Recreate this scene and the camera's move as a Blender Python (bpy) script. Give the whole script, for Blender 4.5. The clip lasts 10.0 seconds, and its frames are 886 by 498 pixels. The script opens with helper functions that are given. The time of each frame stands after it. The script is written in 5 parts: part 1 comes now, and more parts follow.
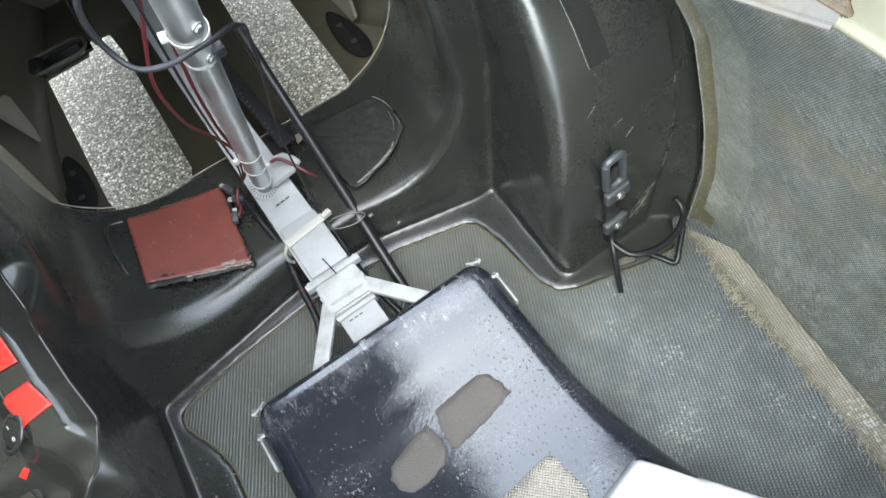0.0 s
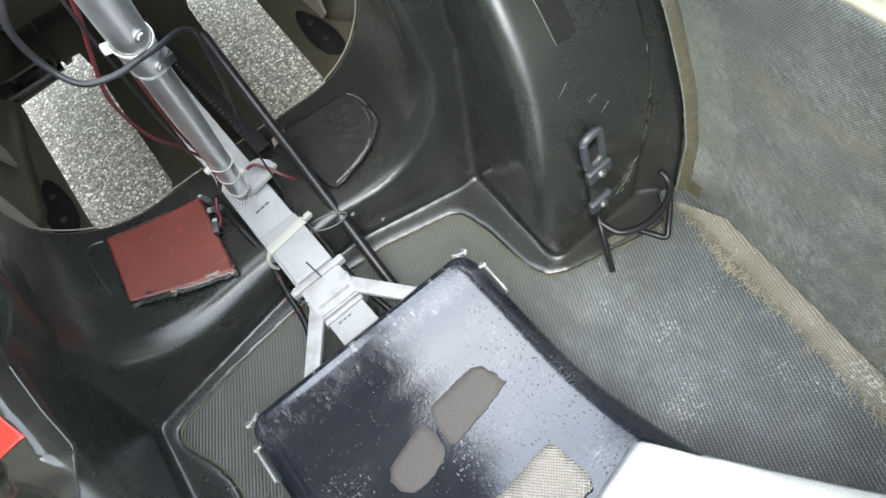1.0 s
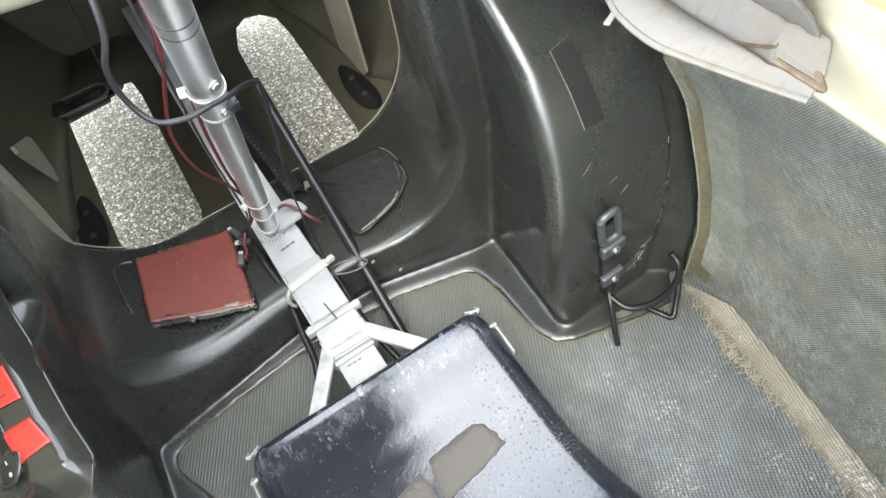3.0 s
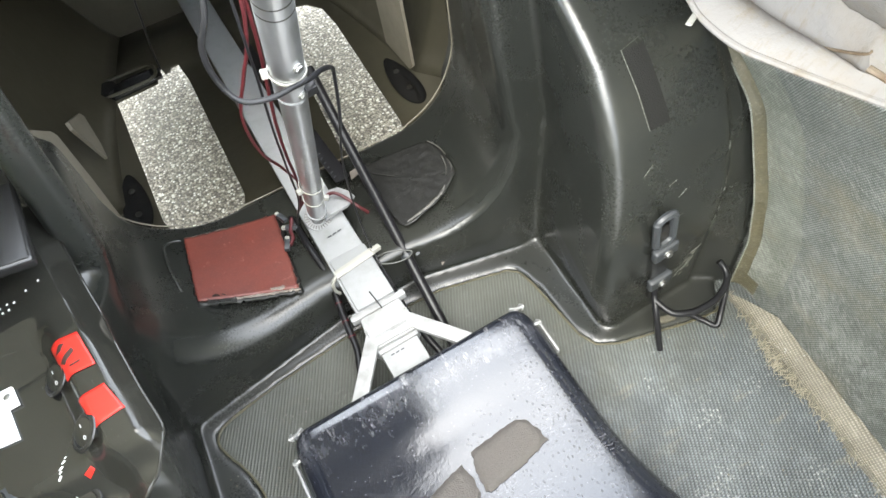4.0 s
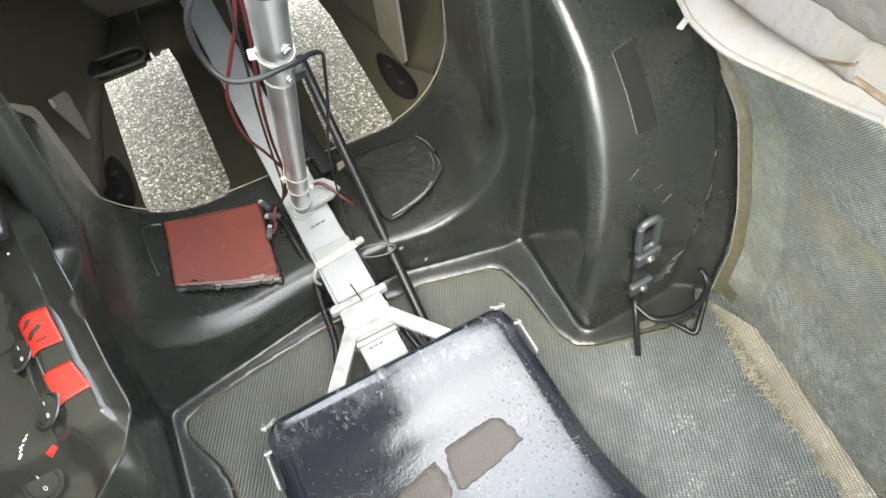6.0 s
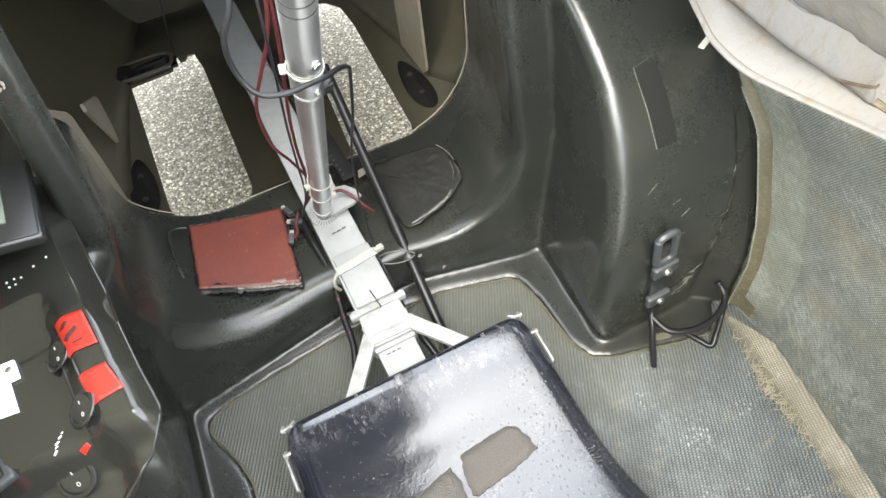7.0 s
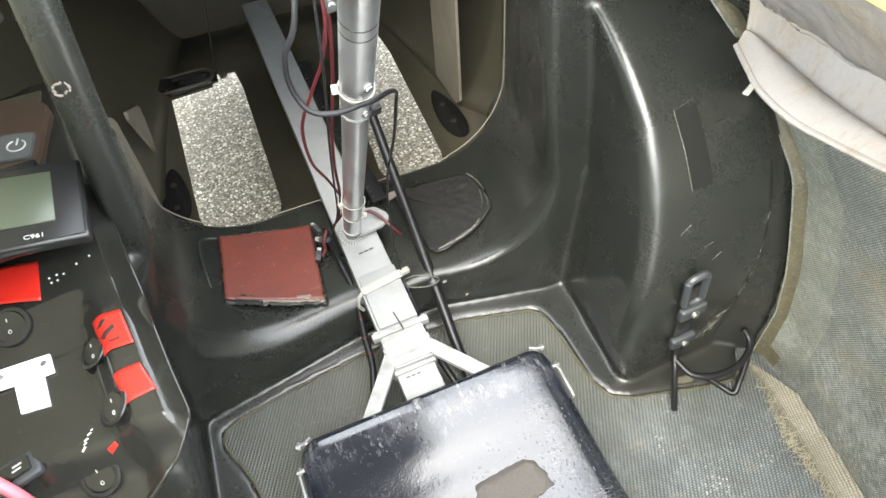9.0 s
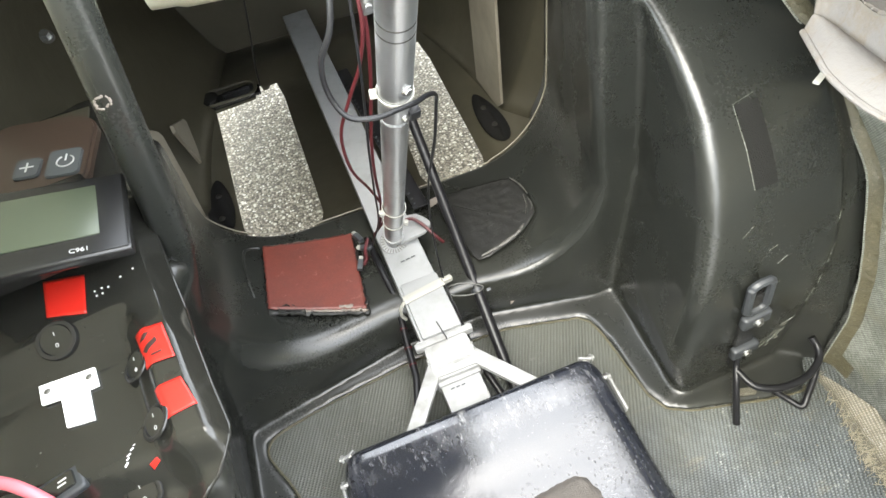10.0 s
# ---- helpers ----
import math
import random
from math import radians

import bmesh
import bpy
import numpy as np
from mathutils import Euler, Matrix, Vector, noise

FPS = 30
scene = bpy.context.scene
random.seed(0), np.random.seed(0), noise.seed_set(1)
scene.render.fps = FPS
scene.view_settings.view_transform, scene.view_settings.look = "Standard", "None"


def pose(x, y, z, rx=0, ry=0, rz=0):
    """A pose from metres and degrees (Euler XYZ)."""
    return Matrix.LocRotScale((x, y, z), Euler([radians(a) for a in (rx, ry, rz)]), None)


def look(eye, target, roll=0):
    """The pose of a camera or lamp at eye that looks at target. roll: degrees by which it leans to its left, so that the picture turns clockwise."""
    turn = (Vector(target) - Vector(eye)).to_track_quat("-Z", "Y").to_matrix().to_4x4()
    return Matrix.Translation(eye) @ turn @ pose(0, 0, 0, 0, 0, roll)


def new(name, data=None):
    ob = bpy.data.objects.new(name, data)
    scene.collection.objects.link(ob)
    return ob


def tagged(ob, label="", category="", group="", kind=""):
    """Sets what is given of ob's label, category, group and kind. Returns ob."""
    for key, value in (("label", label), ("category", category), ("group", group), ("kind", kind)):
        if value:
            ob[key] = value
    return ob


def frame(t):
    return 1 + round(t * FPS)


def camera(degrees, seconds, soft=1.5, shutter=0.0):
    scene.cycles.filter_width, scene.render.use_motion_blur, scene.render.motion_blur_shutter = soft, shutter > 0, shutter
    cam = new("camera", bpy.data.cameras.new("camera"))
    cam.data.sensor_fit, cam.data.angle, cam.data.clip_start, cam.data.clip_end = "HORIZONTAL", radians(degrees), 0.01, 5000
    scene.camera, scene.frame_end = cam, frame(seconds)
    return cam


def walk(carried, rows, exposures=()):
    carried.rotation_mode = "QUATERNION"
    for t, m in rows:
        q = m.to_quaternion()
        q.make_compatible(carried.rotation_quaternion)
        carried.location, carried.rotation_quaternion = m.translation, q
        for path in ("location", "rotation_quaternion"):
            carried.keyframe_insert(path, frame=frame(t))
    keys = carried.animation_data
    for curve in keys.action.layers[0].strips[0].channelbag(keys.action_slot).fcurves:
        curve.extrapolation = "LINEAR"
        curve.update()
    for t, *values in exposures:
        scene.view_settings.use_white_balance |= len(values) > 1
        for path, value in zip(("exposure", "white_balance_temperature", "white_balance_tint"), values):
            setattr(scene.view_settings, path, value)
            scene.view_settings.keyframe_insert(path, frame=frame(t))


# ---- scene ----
cam = camera(75.2, 10.0)
PATH = [
    (0, (0.007, -0.283, 0.721), (0.355, 0.647, -1.016), -15.8),
    (0.5, (0.018, -0.288, 0.705), (0.375, 0.641, -1.03), -19.1),
    (1, (0.027, -0.288, 0.706), (0.353, 0.627, -1.042), -21.3),
    (1.5, (0.029, -0.287, 0.711), (0.377, 0.625, -1.035), -21.0),
    (2, (0.021, -0.283, 0.725), (0.386, 0.68, -0.99), -17.7),
    (2.2, (0.026, -0.286, 0.733), (0.48, 0.88, -1.26), -17.9),
    (3.3, (0.001, -0.292, 0.737), (0.416, 0.773, -0.904), -12.1),
    (3.5, (-0.008, -0.286, 0.741), (0.389, 0.795, -0.894), -12.8),
    (4, (-0.028, -0.277, 0.739), (0.343, 0.796, -0.908), -12.3),
    (4.5, (-0.018, -0.28, 0.738), (0.358, 0.778, -0.917), -12.0),
    (5, (-0.018, -0.283, 0.735), (0.392, 0.758, -0.923), -10.6),
    (5.5, (-0.021, -0.282, 0.733), (0.408, 0.743, -0.93), -8.3),
    (5.7, (-0.026, -0.2835, 0.729), (0.48, 0.936, -1.218), -7.6),
    (6.8, (-0.029, -0.276, 0.742), (0.34, 0.803, -0.901), -9.5),
    (6.9, (-0.031, -0.279, 0.741), (0.346, 0.803, -0.898), -9.2),
    (7, (-0.032, -0.281, 0.744), (0.344, 0.805, -0.893), -8.6),
    (7.5, (-0.035, -0.282, 0.748), (0.331, 0.843, -0.864), -9.1),
    (8, (-0.035, -0.28, 0.75), (0.294, 0.864, -0.858), -10.7),
    (8.5, (-0.044, -0.278, 0.746), (0.323, 0.891, -0.835), -7.8),
    (9, (-0.052, -0.279, 0.747), (0.323, 0.898, -0.826), -5.8),
    (9.5, (-0.047, -0.279, 0.75), (0.261, 0.937, -0.808), -9.7),
    (10, (-0.049, -0.265, 0.732), (0.197, 0.979, -0.814), -11.7),
]
# the plan below is drawn at a larger scale; SIZE brings it to true metres
SIZE = 0.85
walk(cam, [(t, look(Vector(eye) * SIZE, Vector(target) * SIZE, roll)) for t, eye, target, roll in PATH],
     exposures=((0, 4.0, 6600, 4), (2.0, 4.0, 6850, 6), (3.3, 4.33, 7050, 6), (10, 4.36, 7400, 6)))

# ---- world and light ----
world = bpy.data.worlds.new("overcast_sky")
scene.world = world
world.use_nodes = True
wn = world.node_tree
sky = wn.nodes.new("ShaderNodeTexSky")
sky.sky_type, sky.sun_disc = "NISHITA", False
sky.sun_elevation, sky.sun_rotation, sky.dust_density, sky.air_density = radians(80), radians(180), 0.6, 1.0
haze = wn.nodes.new("ShaderNodeHueSaturation")
haze.inputs["Saturation"].default_value = 0.42
wn.links.new(sky.outputs["Color"], haze.inputs["Color"])
wn.links.new(haze.outputs["Color"], wn.nodes["Background"].inputs["Color"])
wn.nodes["Background"].inputs["Strength"].default_value = 0.15
sun = new("sun", bpy.data.lights.new("sun", "SUN"))
sun.data.energy, sun.data.angle, sun.data.color = 0.45, radians(45), (1.0, 0.99, 0.96)
sun.matrix_world = look((-1.3, -1.3, 2.2), (0, 0, 0))


# ---- material helpers ----
class Mat:
    """A small wrapper round a Principled material's nodes."""

    def __init__(self, name, base, rough=0.5, metal=0.0, spec=0.5):
        self.m = bpy.data.materials.new(name)
        self.m.use_nodes = True
        self.t = self.m.node_tree
        self.b = self.t.nodes["Principled BSDF"]
        self.b.inputs["Base Color"].default_value = (*base, 1)
        self.b.inputs["Roughness"].default_value = rough
        self.b.inputs["Metallic"].default_value = metal
        self.b.inputs["Specular IOR Level"].default_value = spec
        self.color = None
        self.base = base
        self.height = None
        tc = self.t.nodes.new("ShaderNodeTexCoord")
        self.obj = tc.outputs["Object"]

    def node(self, kind, **kw):
        n = self.t.nodes.new(kind)
        for k, v in kw.items():
            n.inputs[k.replace("_", " ")].default_value = v
        return n

    def mapped(self, scale=(1, 1, 1), turn=0.0, upright=False):
        n = self.t.nodes.new("ShaderNodeMapping")
        n.inputs["Scale"].default_value = scale
        n.inputs["Rotation"].default_value = (0, radians(90) if upright else 0, radians(turn))
        self.t.links.new(self.obj, n.inputs["Vector"])
        return n.outputs["Vector"]

    def noise(self, scale, detail=4.0, rough=0.55, stretch=(1, 1, 1), turn=0.0, distortion=0.0):
        n = self.node("ShaderNodeTexNoise", Scale=scale, Detail=detail, Roughness=rough, Distortion=distortion)
        self.t.links.new(self.mapped(stretch, turn), n.inputs["Vector"])
        return n.outputs["Fac"]

    def strokes(self, scale, turn):
        """Noise drawn out into short strokes in the y-z plane, leaning by turn degrees."""
        lean = self.t.nodes.new("ShaderNodeMapping")
        lean.inputs["Rotation"].default_value = (radians(turn), 0, 0)
        self.t.links.new(self.obj, lean.inputs["Vector"])
        thin = self.t.nodes.new("ShaderNodeMapping")
        thin.inputs["Scale"].default_value = (0.6, 1.0, 0.22)
        self.t.links.new(lean.outputs["Vector"], thin.inputs["Vector"])
        n = self.node("ShaderNodeTexNoise", Scale=scale * 2, Detail=3.0, Roughness=0.6)
        self.t.links.new(thin.outputs["Vector"], n.inputs["Vector"])
        return n.outputs["Fac"]

    def voronoi(self, scale, feature="F1", stretch=(1, 1, 1), out="Distance"):
        n = self.node("ShaderNodeTexVoronoi", Scale=scale)
        n.feature = feature
        self.t.links.new(self.mapped(stretch), n.inputs["Vector"])
        return n.outputs[out]

    def wave(self, scale, turn=0.0, distortion=0.0, dscale=1.0, tilt=(1, 1, 1), upright=False):
        n = self.node("ShaderNodeTexWave", Scale=scale, Distortion=distortion, Detail_Scale=dscale)
        self.t.links.new(self.mapped(tilt, turn, upright), n.inputs["Vector"])
        return n.outputs["Fac"]

    def ramp(self, fac, a, b, lo=0.0, hi=1.0):
        n = self.t.nodes.new("ShaderNodeMapRange")
        n.inputs["From Min"].default_value, n.inputs["From Max"].default_value = a, b
        n.inputs["To Min"].default_value, n.inputs["To Max"].default_value = lo, hi
        self.t.links.new(fac, n.inputs["Value"])
        return n.outputs["Result"]

    def math(self, op, a, b):
        n = self.t.nodes.new("ShaderNodeMath")
        n.operation = op
        for i, v in enumerate((a, b)):
            if isinstance(v, (int, float)):
                n.inputs[i].default_value = v
            else:
                self.t.links.new(v, n.inputs[i])
        return n.outputs["Value"]

    def tint(self, fac, colour):
        """Mix colour over what the base is so far, by fac."""
        n = self.t.nodes.new("ShaderNodeMix")
        n.data_type = "RGBA"
        self.t.links.new(fac, n.inputs["Factor"])
        if self.color is None:
            n.inputs["A"].default_value = (*self.base, 1)
        else:
            self.t.links.new(self.color, n.inputs["A"])
        n.inputs["B"].default_value = (*colour, 1)
        self.color = n.outputs["Result"]
        self.t.links.new(self.color, self.b.inputs["Base Color"])
        return self

    def rough(self, fac):
        self.t.links.new(fac, self.b.inputs["Roughness"])
        return self

    def bump(self, fac, metres, strength=1.0):
        n = self.t.nodes.new("ShaderNodeBump")
        n.inputs["Distance"].default_value = metres
        n.inputs["Strength"].default_value = strength
        self.t.links.new(fac, n.inputs["Height"])
        if self.height is not None:
            self.t.links.new(self.height, n.inputs["Normal"])
        self.height = n.outputs["Normal"]
        self.t.links.new(self.height, self.b.inputs["Normal"])
        return self


# ---- materials ----
def black_moulding(name, base, rough, dust, relief=1.0):
    m = Mat(name, base, rough)
    big = m.noise(9, 5, 0.6)
    fine = m.noise(420, 3)
    m.tint(m.ramp(m.math("MULTIPLY", big, m.noise(60, 5, 0.65)), 0.16, 0.40, 0, dust), (0.085, 0.086, 0.076))
    m.tint(m.ramp(m.math("MULTIPLY", m.noise(14, 4, 0.6), m.noise(800, 3, 0.7)), 0.30, 0.46, 0, dust), (0.10, 0.097, 0.085))
    m.tint(m.math("MULTIPLY", m.ramp(m.voronoi(110), 0.07, 0.04), m.ramp(m.noise(16, 2), 0.50, 0.70, 0, 0.40)), (0.20, 0.195, 0.165))
    m.tint(m.ramp(m.noise(5, 3, 0.5), 0.50, 0.80, 0, 0.30), (0.05, 0.049, 0.040))
    m.tint(m.math("MULTIPLY", m.ramp(m.voronoi(330), 0.06, 0.03), m.ramp(m.noise(11, 2), 0.48, 0.62, 0, 0.7)), (0.22, 0.215, 0.19))
    m.tint(m.ramp(m.noise(26, 7, 0.75, (1, 14, 3), 35), 0.63, 0.70, 0, dust), (0.16, 0.155, 0.14))
    m.rough(m.math("ADD", m.ramp(m.noise(9, 2, 0.45), 0.3, 0.7, rough - 0.04, rough + 0.10), m.ramp(fine, 0.3, 0.7, -0.02, 0.03)))
    m.bump(big, 0.004, 0.08 * relief).bump(m.noise(60, 4), 0.0008, 0.08 * relief).bump(fine, 0.0002, 0.12 * relief)
    return m.m


BLACK = black_moulding("black_moulded_plastic", (0.0145, 0.0156, 0.0138), 0.23, 0.03)
CONSOLE = black_moulding("glossy_black_console", (0.014, 0.014, 0.012), 0.10, 0.02, 0.3)


STROKE = 53


def glass_cloth(name, base, dark, light, turn, rows=78, ticks=120, cross=58, deep=0.6, front_khaki=None, upright=False):
    """Woven glass-fibre cloth in resin, dirty."""
    m = Mat(name, base, 0.5)
    a = m.wave(rows, turn, 1.1 if upright else 0.5, 3.0, upright=upright)
    b = m.wave(ticks, turn + cross, 0.7, 3.0, upright=upright)
    weave = m.math("ADD", m.math("MULTIPLY", a, 0.30), m.math("MULTIPLY", m.math("MULTIPLY", a, b), 0.72))
    blot = m.noise(7, 6, 0.62)
    grain = m.noise(700, 3, 0.7)
    m.tint(m.ramp(weave, 0.15, 0.85, 0, deep), light)
    m.tint(m.ramp(blot, 0.38, 0.62, 0, 0.75), dark)
    m.tint(m.ramp(m.noise(34, 7, 0.75), 0.54, 0.68, 0, 0.6), light)
    m.tint(m.ramp(m.math("MULTIPLY", m.noise(6, 3), m.noise(90, 6, 0.8, (1, 0.25, 0.25), turn)), 0.27, 0.36, 0, 0.4), light)
    m.tint(m.ramp(grain, 0.62, 0.40, 0, 0.55), dark)
    m.tint(m.ramp(m.noise(15, 5, 0.6, (1, 4, 1), 30), 0.6, 0.75, 0, 0.4), (0.24, 0.20, 0.13))
    m.tint(m.ramp(m.math("MULTIPLY", m.noise(11, 4), m.noise(260, 4, 0.7)), 0.33, 0.42, 0, 0.7), (0.42, 0.43, 0.41))
    m.tint(m.ramp(m.noise(18, 8, 0.8, (1, 12, 5), turn + 15), 0.60, 0.68, 0, 0.3), (0.33, 0.345, 0.32))
    raised = None
    if upright:
        # short pale strokes where threads stand up from the resin, denser in patches
        raised = m.strokes(340, STROKE)
        patch = m.ramp(m.noise(9, 4, 0.6), 0.42, 0.60, 0.12, 1.0)
        m.tint(m.math("MULTIPLY", m.ramp(raised, 0.54, 0.68, 0, 0.65), patch), (0.38, 0.385, 0.345))
        m.tint(m.ramp(raised, 0.46, 0.34, 0, 0.7), dark)
        m.tint(m.ramp(m.strokes(75, STROKE), 0.60, 0.72, 0, 0.28), (0.40, 0.40, 0.36))
        m.tint(m.math("MULTIPLY", m.ramp(m.noise(7, 4, 0.6, (1, 1.6, 0.7)), 0.52, 0.66, 0, 0.45), m.ramp(m.strokes(160, STROKE), 0.40, 0.62)), (0.36, 0.37, 0.335))
        m.tint(m.ramp(m.noise(9, 5, 0.65, (1, 1, 2)), 0.52, 0.70, 0, 0.6), (0.19, 0.168, 0.11))
    # the threads show through the dirt
    m.tint(m.math("MULTIPLY", m.ramp(weave, 0.50, 0.95, 0, 0.50), m.ramp(m.noise(12, 5, 0.7), 0.36, 0.60, 0.35, 1.0)), light)
    m.tint(m.ramp(weave, 0.34, 0.06, 0, 0.42), dark)
    if front_khaki:
        # the cloth turns khaki and darker towards the front
        sep = m.t.nodes.new("ShaderNodeSeparateXYZ")
        m.t.links.new(m.obj, sep.inputs["Vector"])
        near = m.math("ADD", sep.outputs["Y"], m.ramp(m.noise(20, 5, 0.65), 0.3, 0.7, -0.06, 0.06))
        m.tint(m.ramp(near, front_khaki[0], front_khaki[1], 0, 0.74), (0.060, 0.061, 0.046))
    m.rough(m.ramp(blot, 0.3, 0.7, 0.34, 0.6))
    if raised is not None:
        m.bump(raised, 0.0008, 0.6)
    m.bump(weave, 0.0007, deep).bump(m.noise(45, 5, 0.6), 0.002, 0.3).bump(grain, 0.0004, 0.6)
    return m.m


FLOOR = glass_cloth("glass_cloth_floor", (0.078, 0.087, 0.089), (0.033, 0.037, 0.037), (0.194, 0.216, 0.222), 27, 84, 140, deep=1.0, front_khaki=(-0.15, 0.0))
WALL = glass_cloth("glass_cloth_wall", (0.116, 0.124, 0.112), (0.053, 0.058, 0.050), (0.31, 0.325, 0.305), -62, 150, 140, 90, 0.85, upright=True)
BAND = glass_cloth("pale_glass_tape", (0.190, 0.172, 0.130), (0.085, 0.075, 0.054), (0.36, 0.33, 0.27), 15, 130, 130, 90, 0.8)
STRAND = Mat("straw_glass_strands", (0.22, 0.198, 0.145), 0.5).m
TAPE = glass_cloth("resin_glass_tape", (0.108, 0.100, 0.073), (0.055, 0.050, 0.036), (0.23, 0.218, 0.175), 5, 140, 150, 90, 0.4)

alu = Mat("brushed_aluminium", (0.62, 0.63, 0.64), 0.32, 1.0)
alu.rough(alu.ramp(alu.noise(35, 5), 0.3, 0.7, 0.30, 0.48))
alu.tint(alu.ramp(alu.noise(60, 5, 0.65), 0.55, 0.75, 0, 0.5), (0.38, 0.37, 0.35))
alu.bump(alu.noise(500, 2, 0.5, (1, 1, 0.05)), 0.0002, 0.4)
ALU = alu.m
satin = Mat("satin_anodised_aluminium", (0.225, 0.23, 0.232), 0.6, 0.1, 0.3)
satin.tint(satin.ramp(satin.noise(30, 6, 0.7), 0.5, 0.75, 0, 0.5), (0.14, 0.14, 0.135))
satin.tint(satin.ramp(satin.noise(90, 6, 0.8, (1, 0.15, 1)), 0.62, 0.70, 0, 0.5), (0.28, 0.28, 0.27))
satin.rough(satin.ramp(satin.noise(40, 5), 0.3, 0.7, 0.5, 0.7)).bump(satin.noise(400, 3), 0.0003, 0.5)
SATIN = satin.m
cast = Mat("pale_painted_aluminium", (0.235, 0.238, 0.238), 0.5, 0.05, 0.3)
cast.tint(cast.ramp(cast.noise(50, 5, 0.6), 0.46, 0.70, 0, 0.7), (0.14, 0.138, 0.13)).bump(cast.noise(180, 3), 0.0006, 0.5)
CAST = cast.m
DULLSTEEL = Mat("dull_bolt_steel", (0.10, 0.098, 0.09), 0.55, 0.9).m
STEEL = Mat("bolt_steel", (0.35, 0.35, 0.34), 0.45, 1.0).m
CABLE = Mat("black_cable", (0.010, 0.010, 0.011), 0.28, 0.0, 0.28).m
REDWIRE = Mat("red_wire", (0.055, 0.005, 0.007), 0.5).m
TIE = Mat("milky_cable_tie", (0.26, 0.256, 0.23), 0.4).m

seatm = Mat("glossy_black_seat_shell", (0.010, 0.0115, 0.016), 0.2, 0.0, 0.85)
seatm.tint(seatm.ramp(seatm.voronoi(210), 0.10, 0.06, 0, 0.55), (0.24, 0.24, 0.25))
seatm.tint(seatm.ramp(seatm.math("MULTIPLY", seatm.noise(9, 4), seatm.noise(240, 5, 0.75, (1, 3, 1), 25)), 0.34, 0.40, 0, 0.7), (0.10, 0.10, 0.11))
seatm.tint(seatm.ramp(seatm.noise(45, 8, 0.8, (3, 1, 1), -25), 0.66, 0.72, 0, 0.45), (0.17, 0.17, 0.185))
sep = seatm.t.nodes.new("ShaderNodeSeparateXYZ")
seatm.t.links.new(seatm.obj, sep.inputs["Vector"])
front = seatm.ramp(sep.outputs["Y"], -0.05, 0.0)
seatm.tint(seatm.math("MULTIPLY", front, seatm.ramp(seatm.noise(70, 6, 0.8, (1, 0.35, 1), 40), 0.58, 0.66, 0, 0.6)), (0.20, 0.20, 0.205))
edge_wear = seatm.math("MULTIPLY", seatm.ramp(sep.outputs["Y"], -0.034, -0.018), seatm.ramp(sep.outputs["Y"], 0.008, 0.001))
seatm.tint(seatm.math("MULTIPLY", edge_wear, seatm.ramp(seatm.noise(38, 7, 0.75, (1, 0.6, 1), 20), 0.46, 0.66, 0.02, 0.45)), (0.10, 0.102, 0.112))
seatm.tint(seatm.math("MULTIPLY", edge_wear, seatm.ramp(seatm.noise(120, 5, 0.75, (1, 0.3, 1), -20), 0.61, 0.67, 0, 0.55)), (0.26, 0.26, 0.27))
seatm.rough(seatm.math("ADD", seatm.ramp(seatm.noise(10, 6, 0.65), 0.3, 0.75, 0.05, 0.15), seatm.math("ADD", seatm.ramp(seatm.noise(500, 3), 0.4, 0.7, -0.02, 0.07), seatm.math("MULTIPLY", seatm.ramp(seatm.voronoi(300, stretch=(1, 0.55, 1)), 0.26, 0.18, 0, 0.45), seatm.ramp(seatm.noise(8, 3), 0.45, 0.62)))))
seatm.bump(seatm.noise(13, 3), 0.003, 0.15).bump(seatm.noise(300, 4, 0.7), 0.0002, 0.35)
SEAT = seatm.m
velcro = Mat("brown_grey_velcro", (0.045, 0.041, 0.038), 0.95)
velcro.tint(velcro.noise(700, 2), (0.08, 0.073, 0.067)).bump(velcro.noise(900, 2), 0.001, 0.8)
VELCRO = velcro.m
redp = Mat("worn_red_plate", (0.13, 0.028, 0.019), 0.5)
redp.tint(redp.ramp(redp.noise(14, 7, 0.7), 0.35, 0.68, 0, 0.8), (0.07, 0.022, 0.019)).tint(redp.ramp(redp.noise(420, 3, 0.7), 0.5, 0.75, 0, 0.5), (0.15, 0.052, 0.034)).tint(redp.ramp(redp.noise(90, 4, 0.7), 0.62, 0.72, 0, 0.4), (0.28, 0.15, 0.12))
redp.bump(redp.noise(60, 5), 0.001, 0.4).rough(redp.ramp(redp.noise(25, 4), 0.3, 0.7, 0.4, 0.62))
REDPLATE = redp.m
REDTAPE = Mat("red_tape", (0.50, 0.018, 0.012), 0.4).m
WHITETAPE = Mat("white_tape", (0.85, 0.85, 0.84), 0.5).m
cloth = Mat("stained_cream_cloth", (0.168, 0.158, 0.148), 0.85)
cloth.tint(cloth.ramp(cloth.noise(12, 5, 0.6), 0.45, 0.75, 0, 0.6), (0.18, 0.135, 0.08)).bump(cloth.noise(60, 4), 0.004, 0.4).bump(cloth.noise(800, 2), 0.0004, 0.5)
cloth.tint(cloth.ramp(cloth.noise(40, 6, 0.7, (1, 3, 1), 20), 0.56, 0.70, 0, 0.55), (0.13, 0.10, 0.065))
cloth.tint(cloth.ramp(cloth.noise(28, 6, 0.7), 0.52, 0.66, 0, 0.45), (0.15, 0.112, 0.06))
CLOTH = cloth.m
towel = Mat("white_towelling", (0.86, 0.86, 0.86), 0.9)
towel.bump(towel.noise(500, 3), 0.002, 0.6)
TOWEL = towel.m
ground = Mat("exposed_aggregate_concrete", (0.165, 0.146, 0.113), 0.9)
